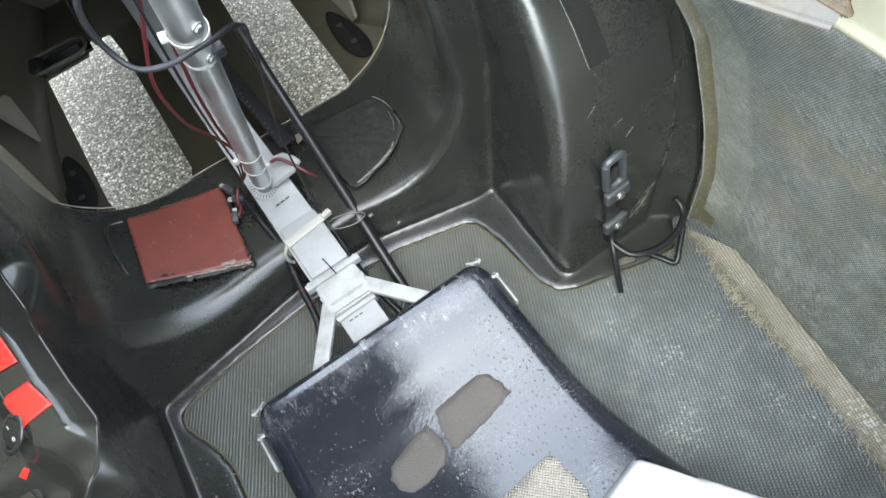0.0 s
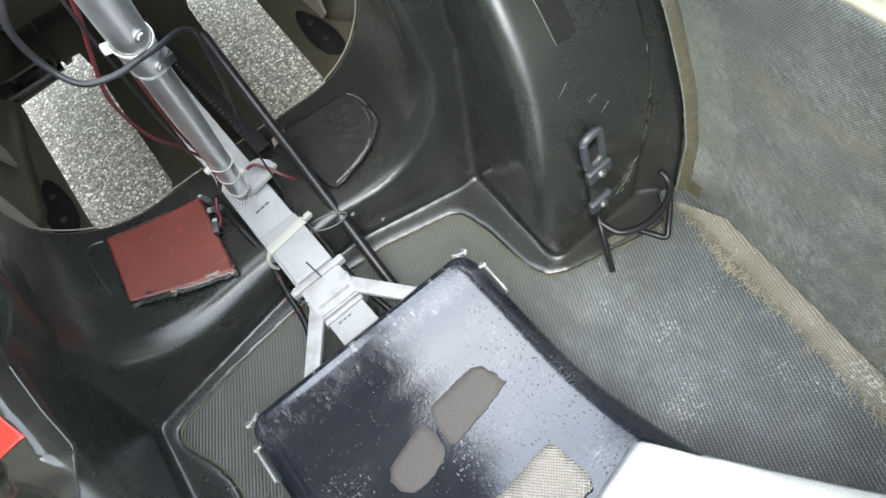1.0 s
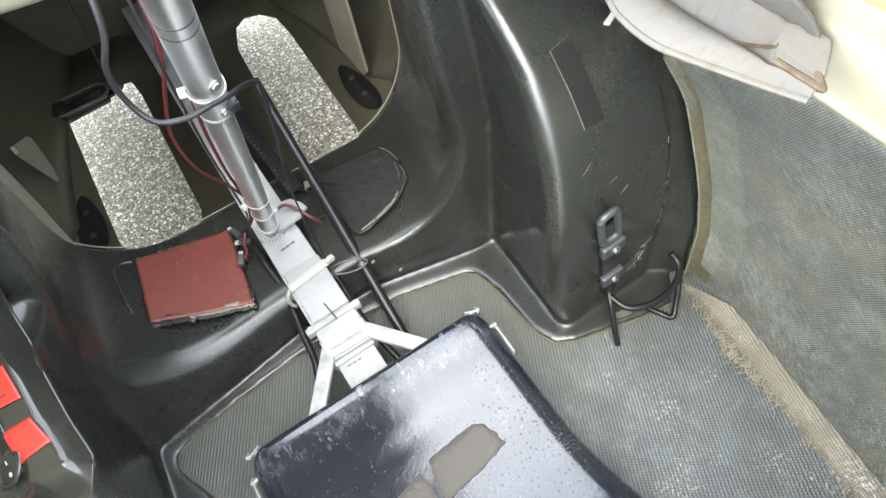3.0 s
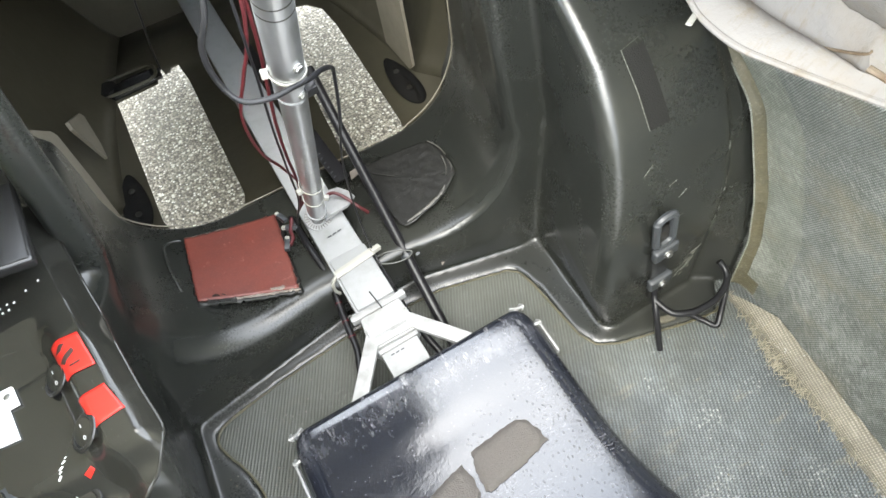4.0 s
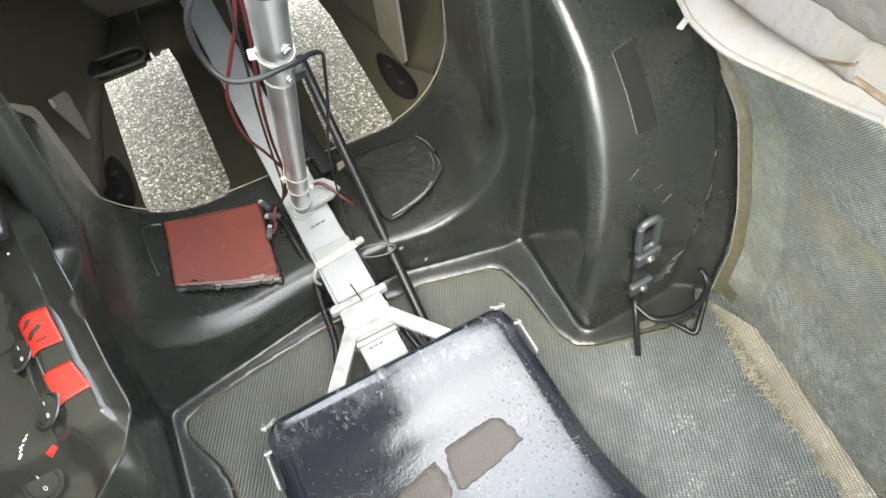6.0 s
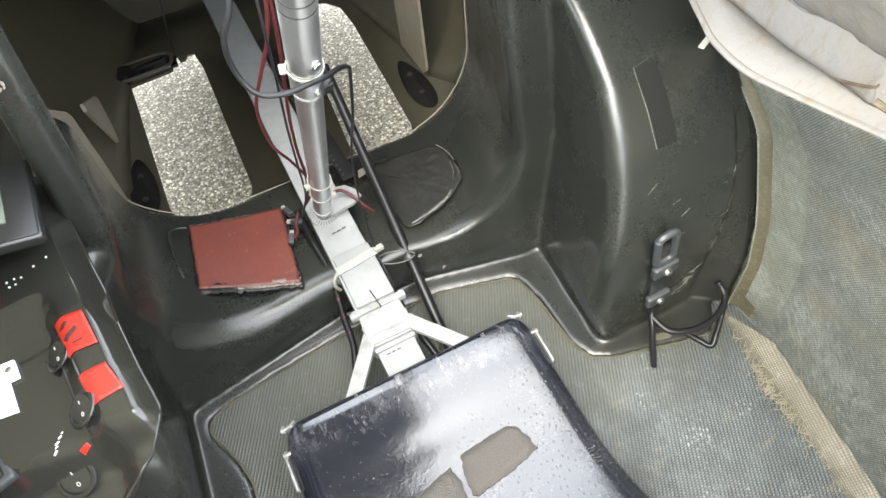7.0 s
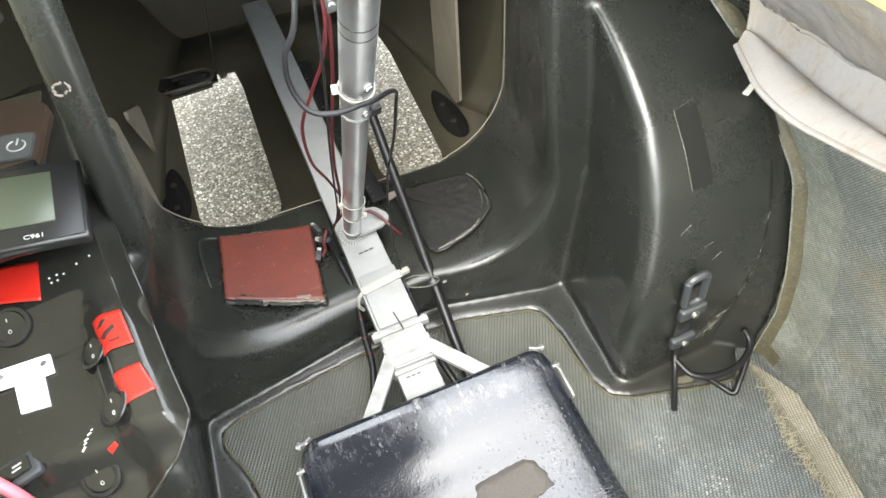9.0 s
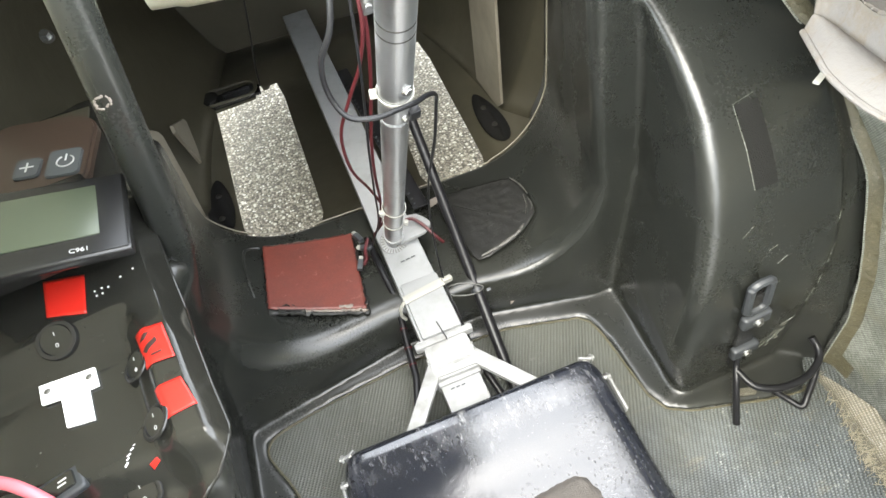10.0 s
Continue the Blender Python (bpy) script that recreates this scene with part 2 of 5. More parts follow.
cell = ground.voronoi(250, out="Color")
stones = ground.t.nodes.new("ShaderNodeSeparateColor")
ground.t.links.new(cell, stones.inputs["Color"])
ground.tint(ground.ramp(stones.outputs["Red"], 0.25, 0.95), (0.34, 0.308, 0.248))
ground.tint(ground.ramp(stones.outputs["Green"], 0.62, 0.95, 0, 0.85), (0.07, 0.062, 0.048))
ground.tint(ground.ramp(stones.outputs["Blue"], 0.88, 0.95), (0.60, 0.57, 0.50))
ground.tint(ground.ramp(ground.voronoi(250), 0.45, 0.75, 0, 0.85), (0.030, 0.026, 0.020))
large = ground.t.nodes.new("ShaderNodeSeparateColor")
ground.t.links.new(ground.voronoi(105, out="Color"), large.inputs["Color"])
ground.tint(ground.math("MULTIPLY", ground.ramp(ground.voronoi(105), 0.36, 0.30), ground.ramp(large.outputs["Red"], 0.62, 0.70, 0, 0.9)), (0.52, 0.488, 0.41))
ground.tint(ground.ramp(ground.noise(600, 4, 0.7), 0.52, 0.68, 0, 0.5), (0.06, 0.052, 0.04))
ground.tint(ground.ramp(ground.noise(8, 5), 0.45, 0.7, 0, 0.3), (0.15, 0.14, 0.115))
ground.bump(ground.ramp(ground.voronoi(250), 0.75, 0.1), 0.0010, 0.5).bump(ground.noise(600, 3), 0.0006, 0.6)
GROUND = ground.m
CREAM = Mat("cream_gelcoat", (0.74, 0.70, 0.52), 0.35).m
inner = Mat("dark_painted_laminate", (0.046, 0.042, 0.028), 0.5)
inner.tint(inner.ramp(inner.noise(14, 6, 0.65), 0.4, 0.75, 0, 0.6), (0.068, 0.060, 0.040)).bump(inner.noise(40, 5), 0.002, 0.4)
DARK = inner.m


BOARD = Mat("brown_grey_laminate", (0.20, 0.18, 0.14), 0.55)
BOARD.tint(BOARD.ramp(BOARD.noise(18, 6, 0.65), 0.4, 0.7, 0, 0.6), (0.11, 0.095, 0.07)).bump(BOARD.noise(60, 4), 0.001, 0.4)
BOARD = BOARD.m
RESIN = Mat("brown_resin_fillet", (0.075, 0.066, 0.038), 0.45)
RESIN.tint(RESIN.ramp(RESIN.noise(30, 6, 0.7), 0.4, 0.65, 0, 0.75), (0.05, 0.047, 0.03)).tint(RESIN.ramp(RESIN.noise(300, 4, 0.7), 0.55, 0.7, 0, 0.5), (0.17, 0.155, 0.11)).bump(RESIN.noise(70, 6, 0.7), 0.004, 0.8)
RESIN = RESIN.m
PALE = glass_cloth("pale_glass_cloth_overlay", (0.135, 0.145, 0.124), (0.075, 0.080, 0.062), (0.36, 0.375, 0.335), -62, 170, 170, 90, 0.7, upright=True)
MATTE = Mat("matte_black_hook_tape", (0.013, 0.013, 0.012), 0.95, 0.0, 0.10)
MATTE.bump(MATTE.noise(900, 2), 0.001, 0.7)
MATTE = MATTE.m
SCUFF = Mat("scuffed_rubber", (0.011, 0.011, 0.010), 0.5, 0.0, 0.35)
SCUFF.tint(SCUFF.ramp(SCUFF.noise(60, 7, 0.75), 0.52, 0.68, 0, 0.5), (0.028, 0.027, 0.024)).tint(SCUFF.ramp(SCUFF.noise(50, 7, 0.8, (1, 9, 2), 30), 0.60, 0.68, 0, 0.7), (0.14, 0.137, 0.125)).bump(SCUFF.noise(70, 5), 0.002, 0.5)
SCUFF = SCUFF.m
RAW = Mat("chipped_pale_edge", (0.17, 0.15, 0.13), 0.7)
RAW.tint(RAW.noise(160, 4), (0.16, 0.13, 0.11)).bump(RAW.noise(200, 4), 0.002, 0.7)
RAW = RAW.m
FRAY = Mat("frayed_grey_rubber", (0.10, 0.096, 0.086), 0.7)
FRAY.tint(FRAY.ramp(FRAY.noise(260, 4, 0.7), 0.42, 0.60), (0.035, 0.034, 0.031)).bump(FRAY.noise(300, 4), 0.001, 0.7)
FRAY = FRAY.m
RUST = Mat("rusty_brown_binding", (0.085, 0.055, 0.03), 0.8)
RUST.tint(RUST.ramp(RUST.noise(90, 5), 0.4, 0.65), (0.15, 0.115, 0.08)).bump(RUST.noise(400, 3), 0.001, 0.6)
RUST = RUST.m
LCD = Mat("grey_green_display", (0.062, 0.075, 0.050), 0.25).m
BEZEL = Mat("dark_display_bezel", (0.012, 0.012, 0.012), 0.25).m
KEYPAD = Mat("brown_black_keypad", (0.045, 0.03, 0.022), 0.35).m
RUBBER = Mat("grey_rubber_key", (0.06, 0.065, 0.065), 0.6).m
WHITEINK = Mat("white_print", (0.42, 0.42, 0.40), 0.5).m
BLACKINK = Mat("black_marker_ink", (0.03, 0.012, 0.01), 0.5).m
BEIGE = Mat("beige_mesh_pad", (0.20, 0.183, 0.16), 0.9)
BEIGE.tint(BEIGE.wave(140, 45), (0.25, 0.232, 0.205)).bump(BEIGE.wave(140, 45), 0.001, 0.7).bump(BEIGE.wave(140, -45), 0.001, 0.7)
BEIGE = BEIGE.m
YELLOW = Mat("yellow_edge_trim", (0.62, 0.52, 0.16), 0.6).m
GREYTIE = Mat("dull_grey_tie", (0.06, 0.061, 0.055), 0.35).m
GREYPLASTIC = Mat("dark_grey_plastic", (0.03, 0.033, 0.036), 0.45).m


# ---- mesh helpers ----
def part(name, bm, material, parent=None, label="", smooth=True, facing=None):
    """Links bm as one mesh. facing: a direction towards which an open sheet's front looks."""
    me = bpy.data.meshes.new(name)
    bmesh.ops.recalc_face_normals(bm, faces=bm.faces)
    if facing is not None and sum((f.normal * f.calc_area() for f in bm.faces), Vector()).dot(Vector(facing)) < 0:
        bmesh.ops.reverse_faces(bm, faces=bm.faces)
    bm.to_mesh(me)
    bm.free()
    me.materials.append(material)
    if smooth:
        for p in me.polygons:
            p.use_smooth = True
        me.set_sharp_from_angle(angle=radians(38))
    ob = new(name, me)
    if parent is not None:
        ob.parent = parent
    if label:
        ob["label"] = label
    return ob


def thing(name, label, category, group="", kind=""):
    return tagged(new(name), label, category, group, kind)


def spline(points, steps=8, closed=False):
    """Catmull-Rom through the points."""
    p = [Vector(q) for q in points]
    n = len(p)
    out = []
    for i in range(n if closed else n - 1):
        if closed:
            a, b, c, d = (p[(i + k) % n] for k in (-1, 0, 1, 2))
        else:
            a, b, c, d = p[max(i - 1, 0)], p[i], p[i + 1], p[min(i + 2, n - 1)]
        for k in range(steps):
            u = k / steps
            out.append(0.5 * ((2 * b) + (c - a) * u + (2 * a - 5 * b + 4 * c - d) * u * u + (3 * b - a - 3 * c + d) * u ** 3))
    if not closed:
        out.append(p[-1])
    return out


def tube(points, radius, sides=12, steps=8, caps=True, bm=None, radii=None):
    bm = bm or bmesh.new()
    path = spline(points, steps) if len(points) > 2 and steps > 1 else [Vector(p) for p in points]
    rings = []
    up = None
    for i, p in enumerate(path):
        d = (path[min(i + 1, len(path) - 1)] - path[max(i - 1, 0)]).normalized()
        if up is None:
            up = d.orthogonal().normalized()
        up = (up - d * up.dot(d)).normalized()
        side = d.cross(up)
        r = radius if radii is None else radii[min(i * len(radii) // len(path), len(radii) - 1)]
        rings.append([bm.verts.new(p + r * (math.cos(a) * up + math.sin(a) * side)) for a in (2 * math.pi * k / sides for k in range(sides))])
    for r0, r1 in zip(rings, rings[1:]):
        for k in range(sides):
            bm.faces.new((r0[k], r0[(k + 1) % sides], r1[(k + 1) % sides], r1[k]))
    if caps:
        bm.faces.new(rings[0][::-1])
        bm.faces.new(rings[-1])
    return bm


def block(size, m=Matrix(), bevel=0.002, segs=2, bm=None):
    bm = bm or bmesh.new()
    got = bmesh.ops.create_cube(bm, size=1.0)
    bmesh.ops.scale(bm, vec=size, verts=got["verts"])
    if bevel:
        edges = {e for v in got["verts"] for e in v.link_edges}
        r = bmesh.ops.bevel(bm, geom=list(edges), offset=bevel, segments=segs, affect="EDGES", profile=0.6)
        verts = {v for f in r["faces"] for v in f.verts} | {v for v in got["verts"] if v.is_valid}
    else:
        verts = got["verts"]
    bmesh.ops.transform(bm, matrix=m, verts=list(verts))
    return bm


def slab(outline, thick, bevel=0.0, m=None):
    """A flat plate: outline of (x, y), from z = -thick to 0, then posed by m."""
    bm = bmesh.new()
    top = [bm.verts.new((x, y, 0)) for x, y in outline]
    f = bm.faces.new(top)
    ext = bmesh.ops.extrude_face_region(bm, geom=[f])
    bmesh.ops.translate(bm, vec=(0, 0, -thick), verts=[v for v in ext["geom"] if isinstance(v, bmesh.types.BMVert)])
    if bevel:
        edges = [e for e in bm.edges if all(abs(v.co.z) < 1e-7 for v in e.verts)]
        bmesh.ops.bevel(bm, geom=edges, offset=bevel, segments=2, affect="EDGES")
    if m is not None:
        bmesh.ops.transform(bm, matrix=m, verts=bm.verts)
    return bm


def rounded(w, h, r, n=5):
    """Outline of a rounded rectangle about the origin."""
    out = []
    for cx, cy, a0 in ((w / 2 - r, h / 2 - r, 0), (-w / 2 + r, h / 2 - r, 90), (-w / 2 + r, -h / 2 + r, 180), (w / 2 - r, -h / 2 + r, 270)):
        out += [(cx + r * math.cos(radians(a0 + 90 * k / n)), cy + r * math.sin(radians(a0 + 90 * k / n))) for k in range(n + 1)]
    return out


def grid(nu, nv, fn, bm=None):
    bm = bm or bmesh.new()
    vs = [[bm.verts.new(fn(i / (nu - 1), j / (nv - 1))) for j in range(nv)] for i in range(nu)]
    for i in range(nu - 1):
        for j in range(nv - 1):
            bm.faces.new((vs[i][j], vs[i + 1][j], vs[i + 1][j + 1], vs[i][j + 1]))
    return bm


def lerp_table(table, v):
    return float(np.interp(v, [a for a, _ in table], [b for _, b in table]))


# ---- the moulded black bulkhead with both wheel arches ----
def smin(a, b, k):
    h = np.clip(0.5 + 0.5 * (b - a) / k, 0, 1)
    return b * (1 - h) + a * h - k * h * (1 - h)


def smax(a, b, k):
    return -smin(-a, -b, k)


def net(fn, lo, hi, h):
    """A smooth mesh of the surface fn = 0 over a box, by surface nets."""
    ax = [np.arange(a, b + h, h) for a, b in zip(lo, hi)]
    f = fn(*np.meshgrid(*ax, indexing="ij"))
    n = np.array(f.shape)
    corner = [f[i:n[0] - 1 + i, j:n[1] - 1 + j, k:n[2] - 1 + k] for i in (0, 1) for j in (0, 1) for k in (0, 1)]
    inside = sum((c < 0).astype(int) for c in corner)
    live = (inside > 0) & (inside < 8)
    total, count = np.zeros((*live.shape, 3)), np.zeros(live.shape)
    off = [(i, j, k) for i in (0, 1) for j in (0, 1) for k in (0, 1)]
    for a in range(8):
        for b in range(a + 1, 8):
            d = np.subtract(off[b], off[a])
            if abs(d).sum() != 1:
                continue
            fa, fb = corner[a], corner[b]
            cross = (fa < 0) != (fb < 0)
            t = np.where(cross, fa / np.where(fa == fb, 1, fa - fb), 0)
            for q in range(3):
                total[..., q] += np.where(cross, off[a][q] + t * d[q], 0)
            count += cross
    index = -np.ones(live.shape, int)
    index[live] = np.arange(live.sum())
    cells = np.argwhere(live)
    verts = (cells + total[live] / count[live][:, None]) * h + np.array(lo)
    faces = []
    for q in range(3):
        u, v = (q + 1) % 3, (q + 2) % 3
        sl0, sl1 = [slice(None)] * 3, [slice(None)] * 3
        sl0[q], sl1[q] = slice(0, n[q] - 1), slice(1, n[q])
        cr = (f[tuple(sl0)] < 0) != (f[tuple(sl1)] < 0)
        e = np.argwhere(cr)
        e = e[(e[:, u] > 0) & (e[:, v] > 0) & (e[:, u] < n[u] - 1) & (e[:, v] < n[v] - 1)]
        flip = f[tuple(e.T)] < 0
        quad = []
        for du, dv in ((1, 1), (0, 1), (0, 0), (1, 0)):
            c = e.copy()
            c[:, u] -= du
            c[:, v] -= dv
            quad.append(index[tuple(c.T)])
        quad = np.stack(quad, 1)
        quad[~flip] = quad[~flip][:, ::-1]
        faces.append(quad)
    faces = np.concatenate(faces)
    return verts, faces[(faces >= 0).all(1)]


RIM_Z = (0.0, 0.025, 0.09, 0.16, 0.22, 0.25, 0.285, 0.32, 0.36, 0.45)
RIM_BACK = (-0.072, -0.070, -0.0645, -0.049, -0.029, -0.020, -0.008, 0.018, 0.055, 0.13)
RIM_X = (0, 0.1, 0.2, 0.213, 0.220, 0.224, 0.236, 0.261, 0.315, 0.366, 0.402, 0.418, 0.44, 0.6)
RIM_Y = (0.148, 0.143, 0.117, 0.105, 0.07, -0.02, -0.048, -0.062, -0.076, -0.089, -0.094, -0.078, -0.05, -0.05)

# on the left the floor's edge runs along the bulkhead to a round corner, then back past the seat
LEFT_TOP_X, LEFT_TOP_Y = (0, 0.05, 0.16, 0.245, 0.258, 0.30), (0.150, 0.149, 0.137, 0.122, 0.117, 0.098)
LEFT_SIDE_Y, LEFT_SIDE_X = (-0.02, 0.010, 0.048, 0.080, 0.096, 0.112, 0.13), (0.231, 0.231, 0.242, 0.258, 0.264, 0.264, 0.256)


def moulding(x, y, z):
    ax, y_in = np.abs(x), y
    # wheel arch: a drum over the wheel, upright below the axle
    zz = np.maximum(z, 0.16)
    # its outer rim flares back low down and forwards higher up
    flare = (np.interp(z, RIM_Z, RIM_BACK) - (0.26 - np.sqrt(np.maximum(0.0900 - (np.clip(z, 0.16, 0.455) - 0.16) ** 2, 0)))) * np.clip((ax - 0.402) / 0.045, 0, 1) ** 1.3
    y = np.where(x > 0, y - flare, y)
    drum = np.sqrt((y - 0.26) ** 2 + (zz - 0.16) ** 2) - np.where(x > 0, 0.30, 0.335)
    drum = drum + 0.006 * np.clip((ax - 0.398) / 0.008, 0, 1)
    edge = 0.240 + 0.025 * np.clip((z - 0.2) / 0.17, 0, 1) + 0.022 * np.clip((0.09 - z) / 0.09, 0, 1)
    follow = 0.212 + 0.20 * np.clip(y + 0.05, 0, 0.3)
    # its inner flank runs back outwards to meet the bulkhead in a crease
    ridge_y = 0.28 - np.sqrt(np.maximum(0.0900 - (np.clip(z, 0.16, 0.44) - 0.16) ** 2, 0))
    crease = np.interp(z, (0, 0.08, 0.22, 0.34, 0.42), (0.272, 0.285, 0.302, 0.288, 0.277))
    edge = edge + (crease - edge) * np.clip((y - ridge_y) / np.maximum(0.175 - ridge_y, 0.03), 0, 1)
    left = 0.285 + (follow - 0.285) * np.clip((z - 0.02) / 0.26, 0, 1)
    arch = smax(drum, np.where(x > 0, edge, left) - ax, np.where(x > 0, 0.016, 0.022))
    y = y_in
    # bulkhead with the foot opening, which widens forwards
    s = np.clip((y - 0.19) / 0.23, 0, 1.2)
    lean = np.where(x > 0, 0.11, 0.19) * np.clip(z - 0.2, 0, 0.5) + np.where(x > 0, 0, 0.26) * np.clip(z - 0.2, 0, 0.11)
    lean = lean * (1 - np.where(x > 0, 0.9, 0.8) * np.minimum(s, 1))
    hw, bottom = np.where(x > 0, 0.250 + 0.055 * s, 0.258 + 0.010 * s) - lean, 0.082 - 0.03 * s
    top, r = 0.95, 0.14
    cz, hz = (top + bottom) / 2, (top - bottom) / 2
    qx, qz = ax - hw + r, np.abs(z - cz) - hz + r
    opening = np.sqrt(np.maximum(qx, 0) ** 2 + np.maximum(qz, 0) ** 2) + np.minimum(np.maximum(qx, qz), 0) - r
    face = 0.178 - np.where(x > 0, 0.038 * np.clip((ax - 0.08) / 0.16, 0, 1), 0.045 * np.clip((ax - 0.05) / 0.24, 0, 1)) * (1 - 0.8 * np.clip(z / 0.25, 0, 1))
    sheet = smax(face - y, -opening, np.where(x > 0, 0.011, 0.04))
    sheet = smax(sheet, y - 0.425, 0.004)
    arch = np.where(x > 0, smax(arch, -np.maximum(opening, 0.17 - y), 0.006), arch)
    solid = smin(arch, sheet, np.where(x > 0, 0.010, 0.014 + 0.04 * np.clip(z / 0.22, 0, 1)))
    # the left arch is cut away under the console
    tilt = 0.19 * np.clip(z - 0.2, 0, 0.5) + 0.26 * np.clip(z - 0.2, 0, 0.11)
    keep = np.interp(y, (0.145, 0.185), (-0.16, -0.303)) + tilt * np.clip((y - 0.145) / 0.04, 0, 1)
    solid = smax(solid, -np.maximum(x - keep, 0.318 - z), 0.05)
    # flat flange on the floor
    away = 0.35 * (np.interp(ax, RIM_X, RIM_Y) - y)
    left_away = np.minimum(0.35 * (np.interp(ax, LEFT_TOP_X, LEFT_TOP_Y) - y), 0.7 * (np.interp(y, LEFT_SIDE_Y, LEFT_SIDE_X) - ax))
    away = np.where(x < 0, left_away, away)
    flange = smax(z - 0.0038, away, 0.003)
    return np.maximum(smin(solid, flange, 0.007), ax - 0.457)


def moulded_bulkhead():
    v, f = net(moulding, (-0.5, -0.11, -0.03), (0.5, 0.45, 0.605), 0.005)
    me = bpy.data.meshes.new("bulkhead")
    me.from_pydata(v.tolist(), [], f.tolist())
    me.materials.append(BLACK)
    for p in me.polygons:
        p.use_smooth = True
    ob = new("bulkhead", me)
    return tagged(ob, "black moulded plastic bulkhead with two wheel arches and a foot opening", "bulkhead", kind="structure")


moulded_bulkhead()


# ---- body shell ----
# half width of the inner wall by height; it narrows towards nose and tail, most of all low down in the nose
WALL_X = [(-0.03, 0.44), (0.0, 0.457), (0.1, 0.462), (0.2, 0.455), (0.3, 0.44), (0.4, 0.41), (0.5, 0.345), (0.58, 0.27), (0.62, 0.225)]


def wall_x(y, z):
    """Half width inside the body."""
    nose = min(1.0, max(0.0, (y - 0.44) / 0.2))
    low = max(0.0, 1 - max(z, -0.03) / 0.35)
    k = 1.0 - 0.22 * max(0, (y - 0.5) / 0.7) ** 2 - 0.35 * max(0, (-y - 0.5) / 1.0) ** 2
    back = min(0.45, max(0.0, -y - 0.10))
    draw_in = 0.18 * back * back / (back + 0.03) * (1 - 0.6 * min(1.0, max(0.0, z) / 0.3))
    return lerp_table(WALL_X, z) * k - 0.12 * nose * low - draw_in


def side_wall(sign, name, label, z0, z1, material, y0=-1.3, y1=0.43):
    def fn(u, v):
        y, z = y0 + (y1 - y0) * u, z0 + (z1 - z0) * v
        return Vector((sign * wall_x(y, z), y, z))
    ob = part(name, grid(100, 30, fn), material)
    m = ob.modifiers.new("thickness", "SOLIDIFY")
    m.thickness, m.offset = 0.006, 1.0 if sign > 0 else -1.0
    return tagged(ob, label, "wall", kind="structure")


side_wall(1, "wall_right", "grey-green woven glass-fibre body wall, dirty and scratched", -0.03, 0.385, WALL)
side_wall(-1, "wall_left", "grey-green woven glass-fibre body wall behind the console", -0.03, 0.385, WALL)
side_wall(1, "wall_right_upper", "cream painted upper body side", 0.385, 0.59, CREAM, -1.3, 0.03)
side_wall(1, "wall_right_front", "black painted upper body side over the wheel arch", 0.385, 0.59, BLACK, 0.03, 0.43)
side_wall(-1, "wall_left_upper", "cream painted upper body side", 0.385, 0.59, CREAM)

side_wall(1, "wall_nose_right", "dark laminate side of the nose", -0.03, 0.62, DARK, 0.43, 1.2)
side_wall(-1, "wall_nose_left", "dark laminate side of the nose", -0.03, 0.62, DARK, 0.43, 1.2)

ob = part("floor", slab([(wall_x(-1.2 + 0.05 * k, 0), -1.2 + 0.05 * k) for k in range(29)] + [(-wall_x(0.2 - 0.05 * k, 0), 0.2 - 0.05 * k) for k in range(29)], 0.006), FLOOR)
tagged(ob, "woven glass-fibre floor with resin stains and dust", "floor", kind="structure")

GROUND_Z = -0.14
ob = part("ground", grid(2, 2, lambda u, v: Vector((-60 + 120 * u, -60 + 120 * v, GROUND_Z))), GROUND)
tagged(ob, "exposed aggregate concrete ground", "ground", kind="structure")


# glass tape laid along the joint of floor and wall, stitched along its lower edge
def seam_x(y):
    return wall_x(y, 0) - 0.0255


def joint_tape(u, v):
    y = -0.085 - 0.9 * u
    v = v * (0.08 + 0.92 * min(1.0, u / 0.07) ** 0.7)
    x = seam_x(y) + (wall_x(y, 0.012) - 0.0012 - seam_x(y)) * v + 0.0012 * noise.noise((y * 40, 5, 1)) * v
    z = 0.0018 + 0.0125 * v ** 2.6 + 0.002 * noise.noise((y * 50, 9, 0)) * v ** 4
    return Vector((x, y, z + 0.0005 * noise.noise((y * 120, x * 120, 2))))


ob = part("joint_tape", grid(220, 14, joint_tape), BAND)
tagged(ob, "tan resin-soaked glass tape along the floor joint", "glass tape", kind="structure")


def tape_fringe(u, v):
    y = -0.09 - 0.9 * u
    wide = 0.005 + 0.012 * math.exp(-((y + 0.19) / 0.05) ** 2) + 0.003 * noise.noise((y * 60, 0, 0)) + 0.0055 * noise.noise((y * 420, 3, 0))
    return Vector((seam_x(y) + 0.001 - wide * (1 - v), y, 0.0008 + 0.0006 * v))


ob = part("tape_fringe", grid(900, 4, tape_fringe), TAPE)
tagged(ob, "frayed brown fringe of the glass tape on the floor", "glass tape", kind="structure")
for k, off in enumerate((0.0, 0.0026)):
    ob = part("tape_seam", tube([(seam_x(y) + off, y, 0.0020 + 0.0002 * k) for y in (-0.10 - 0.01 * q for q in range(60))], 0.0005, 5, 2), RESIN)
    tagged(ob, "dark stitched seam along the glass tape", "seam", kind="structure")


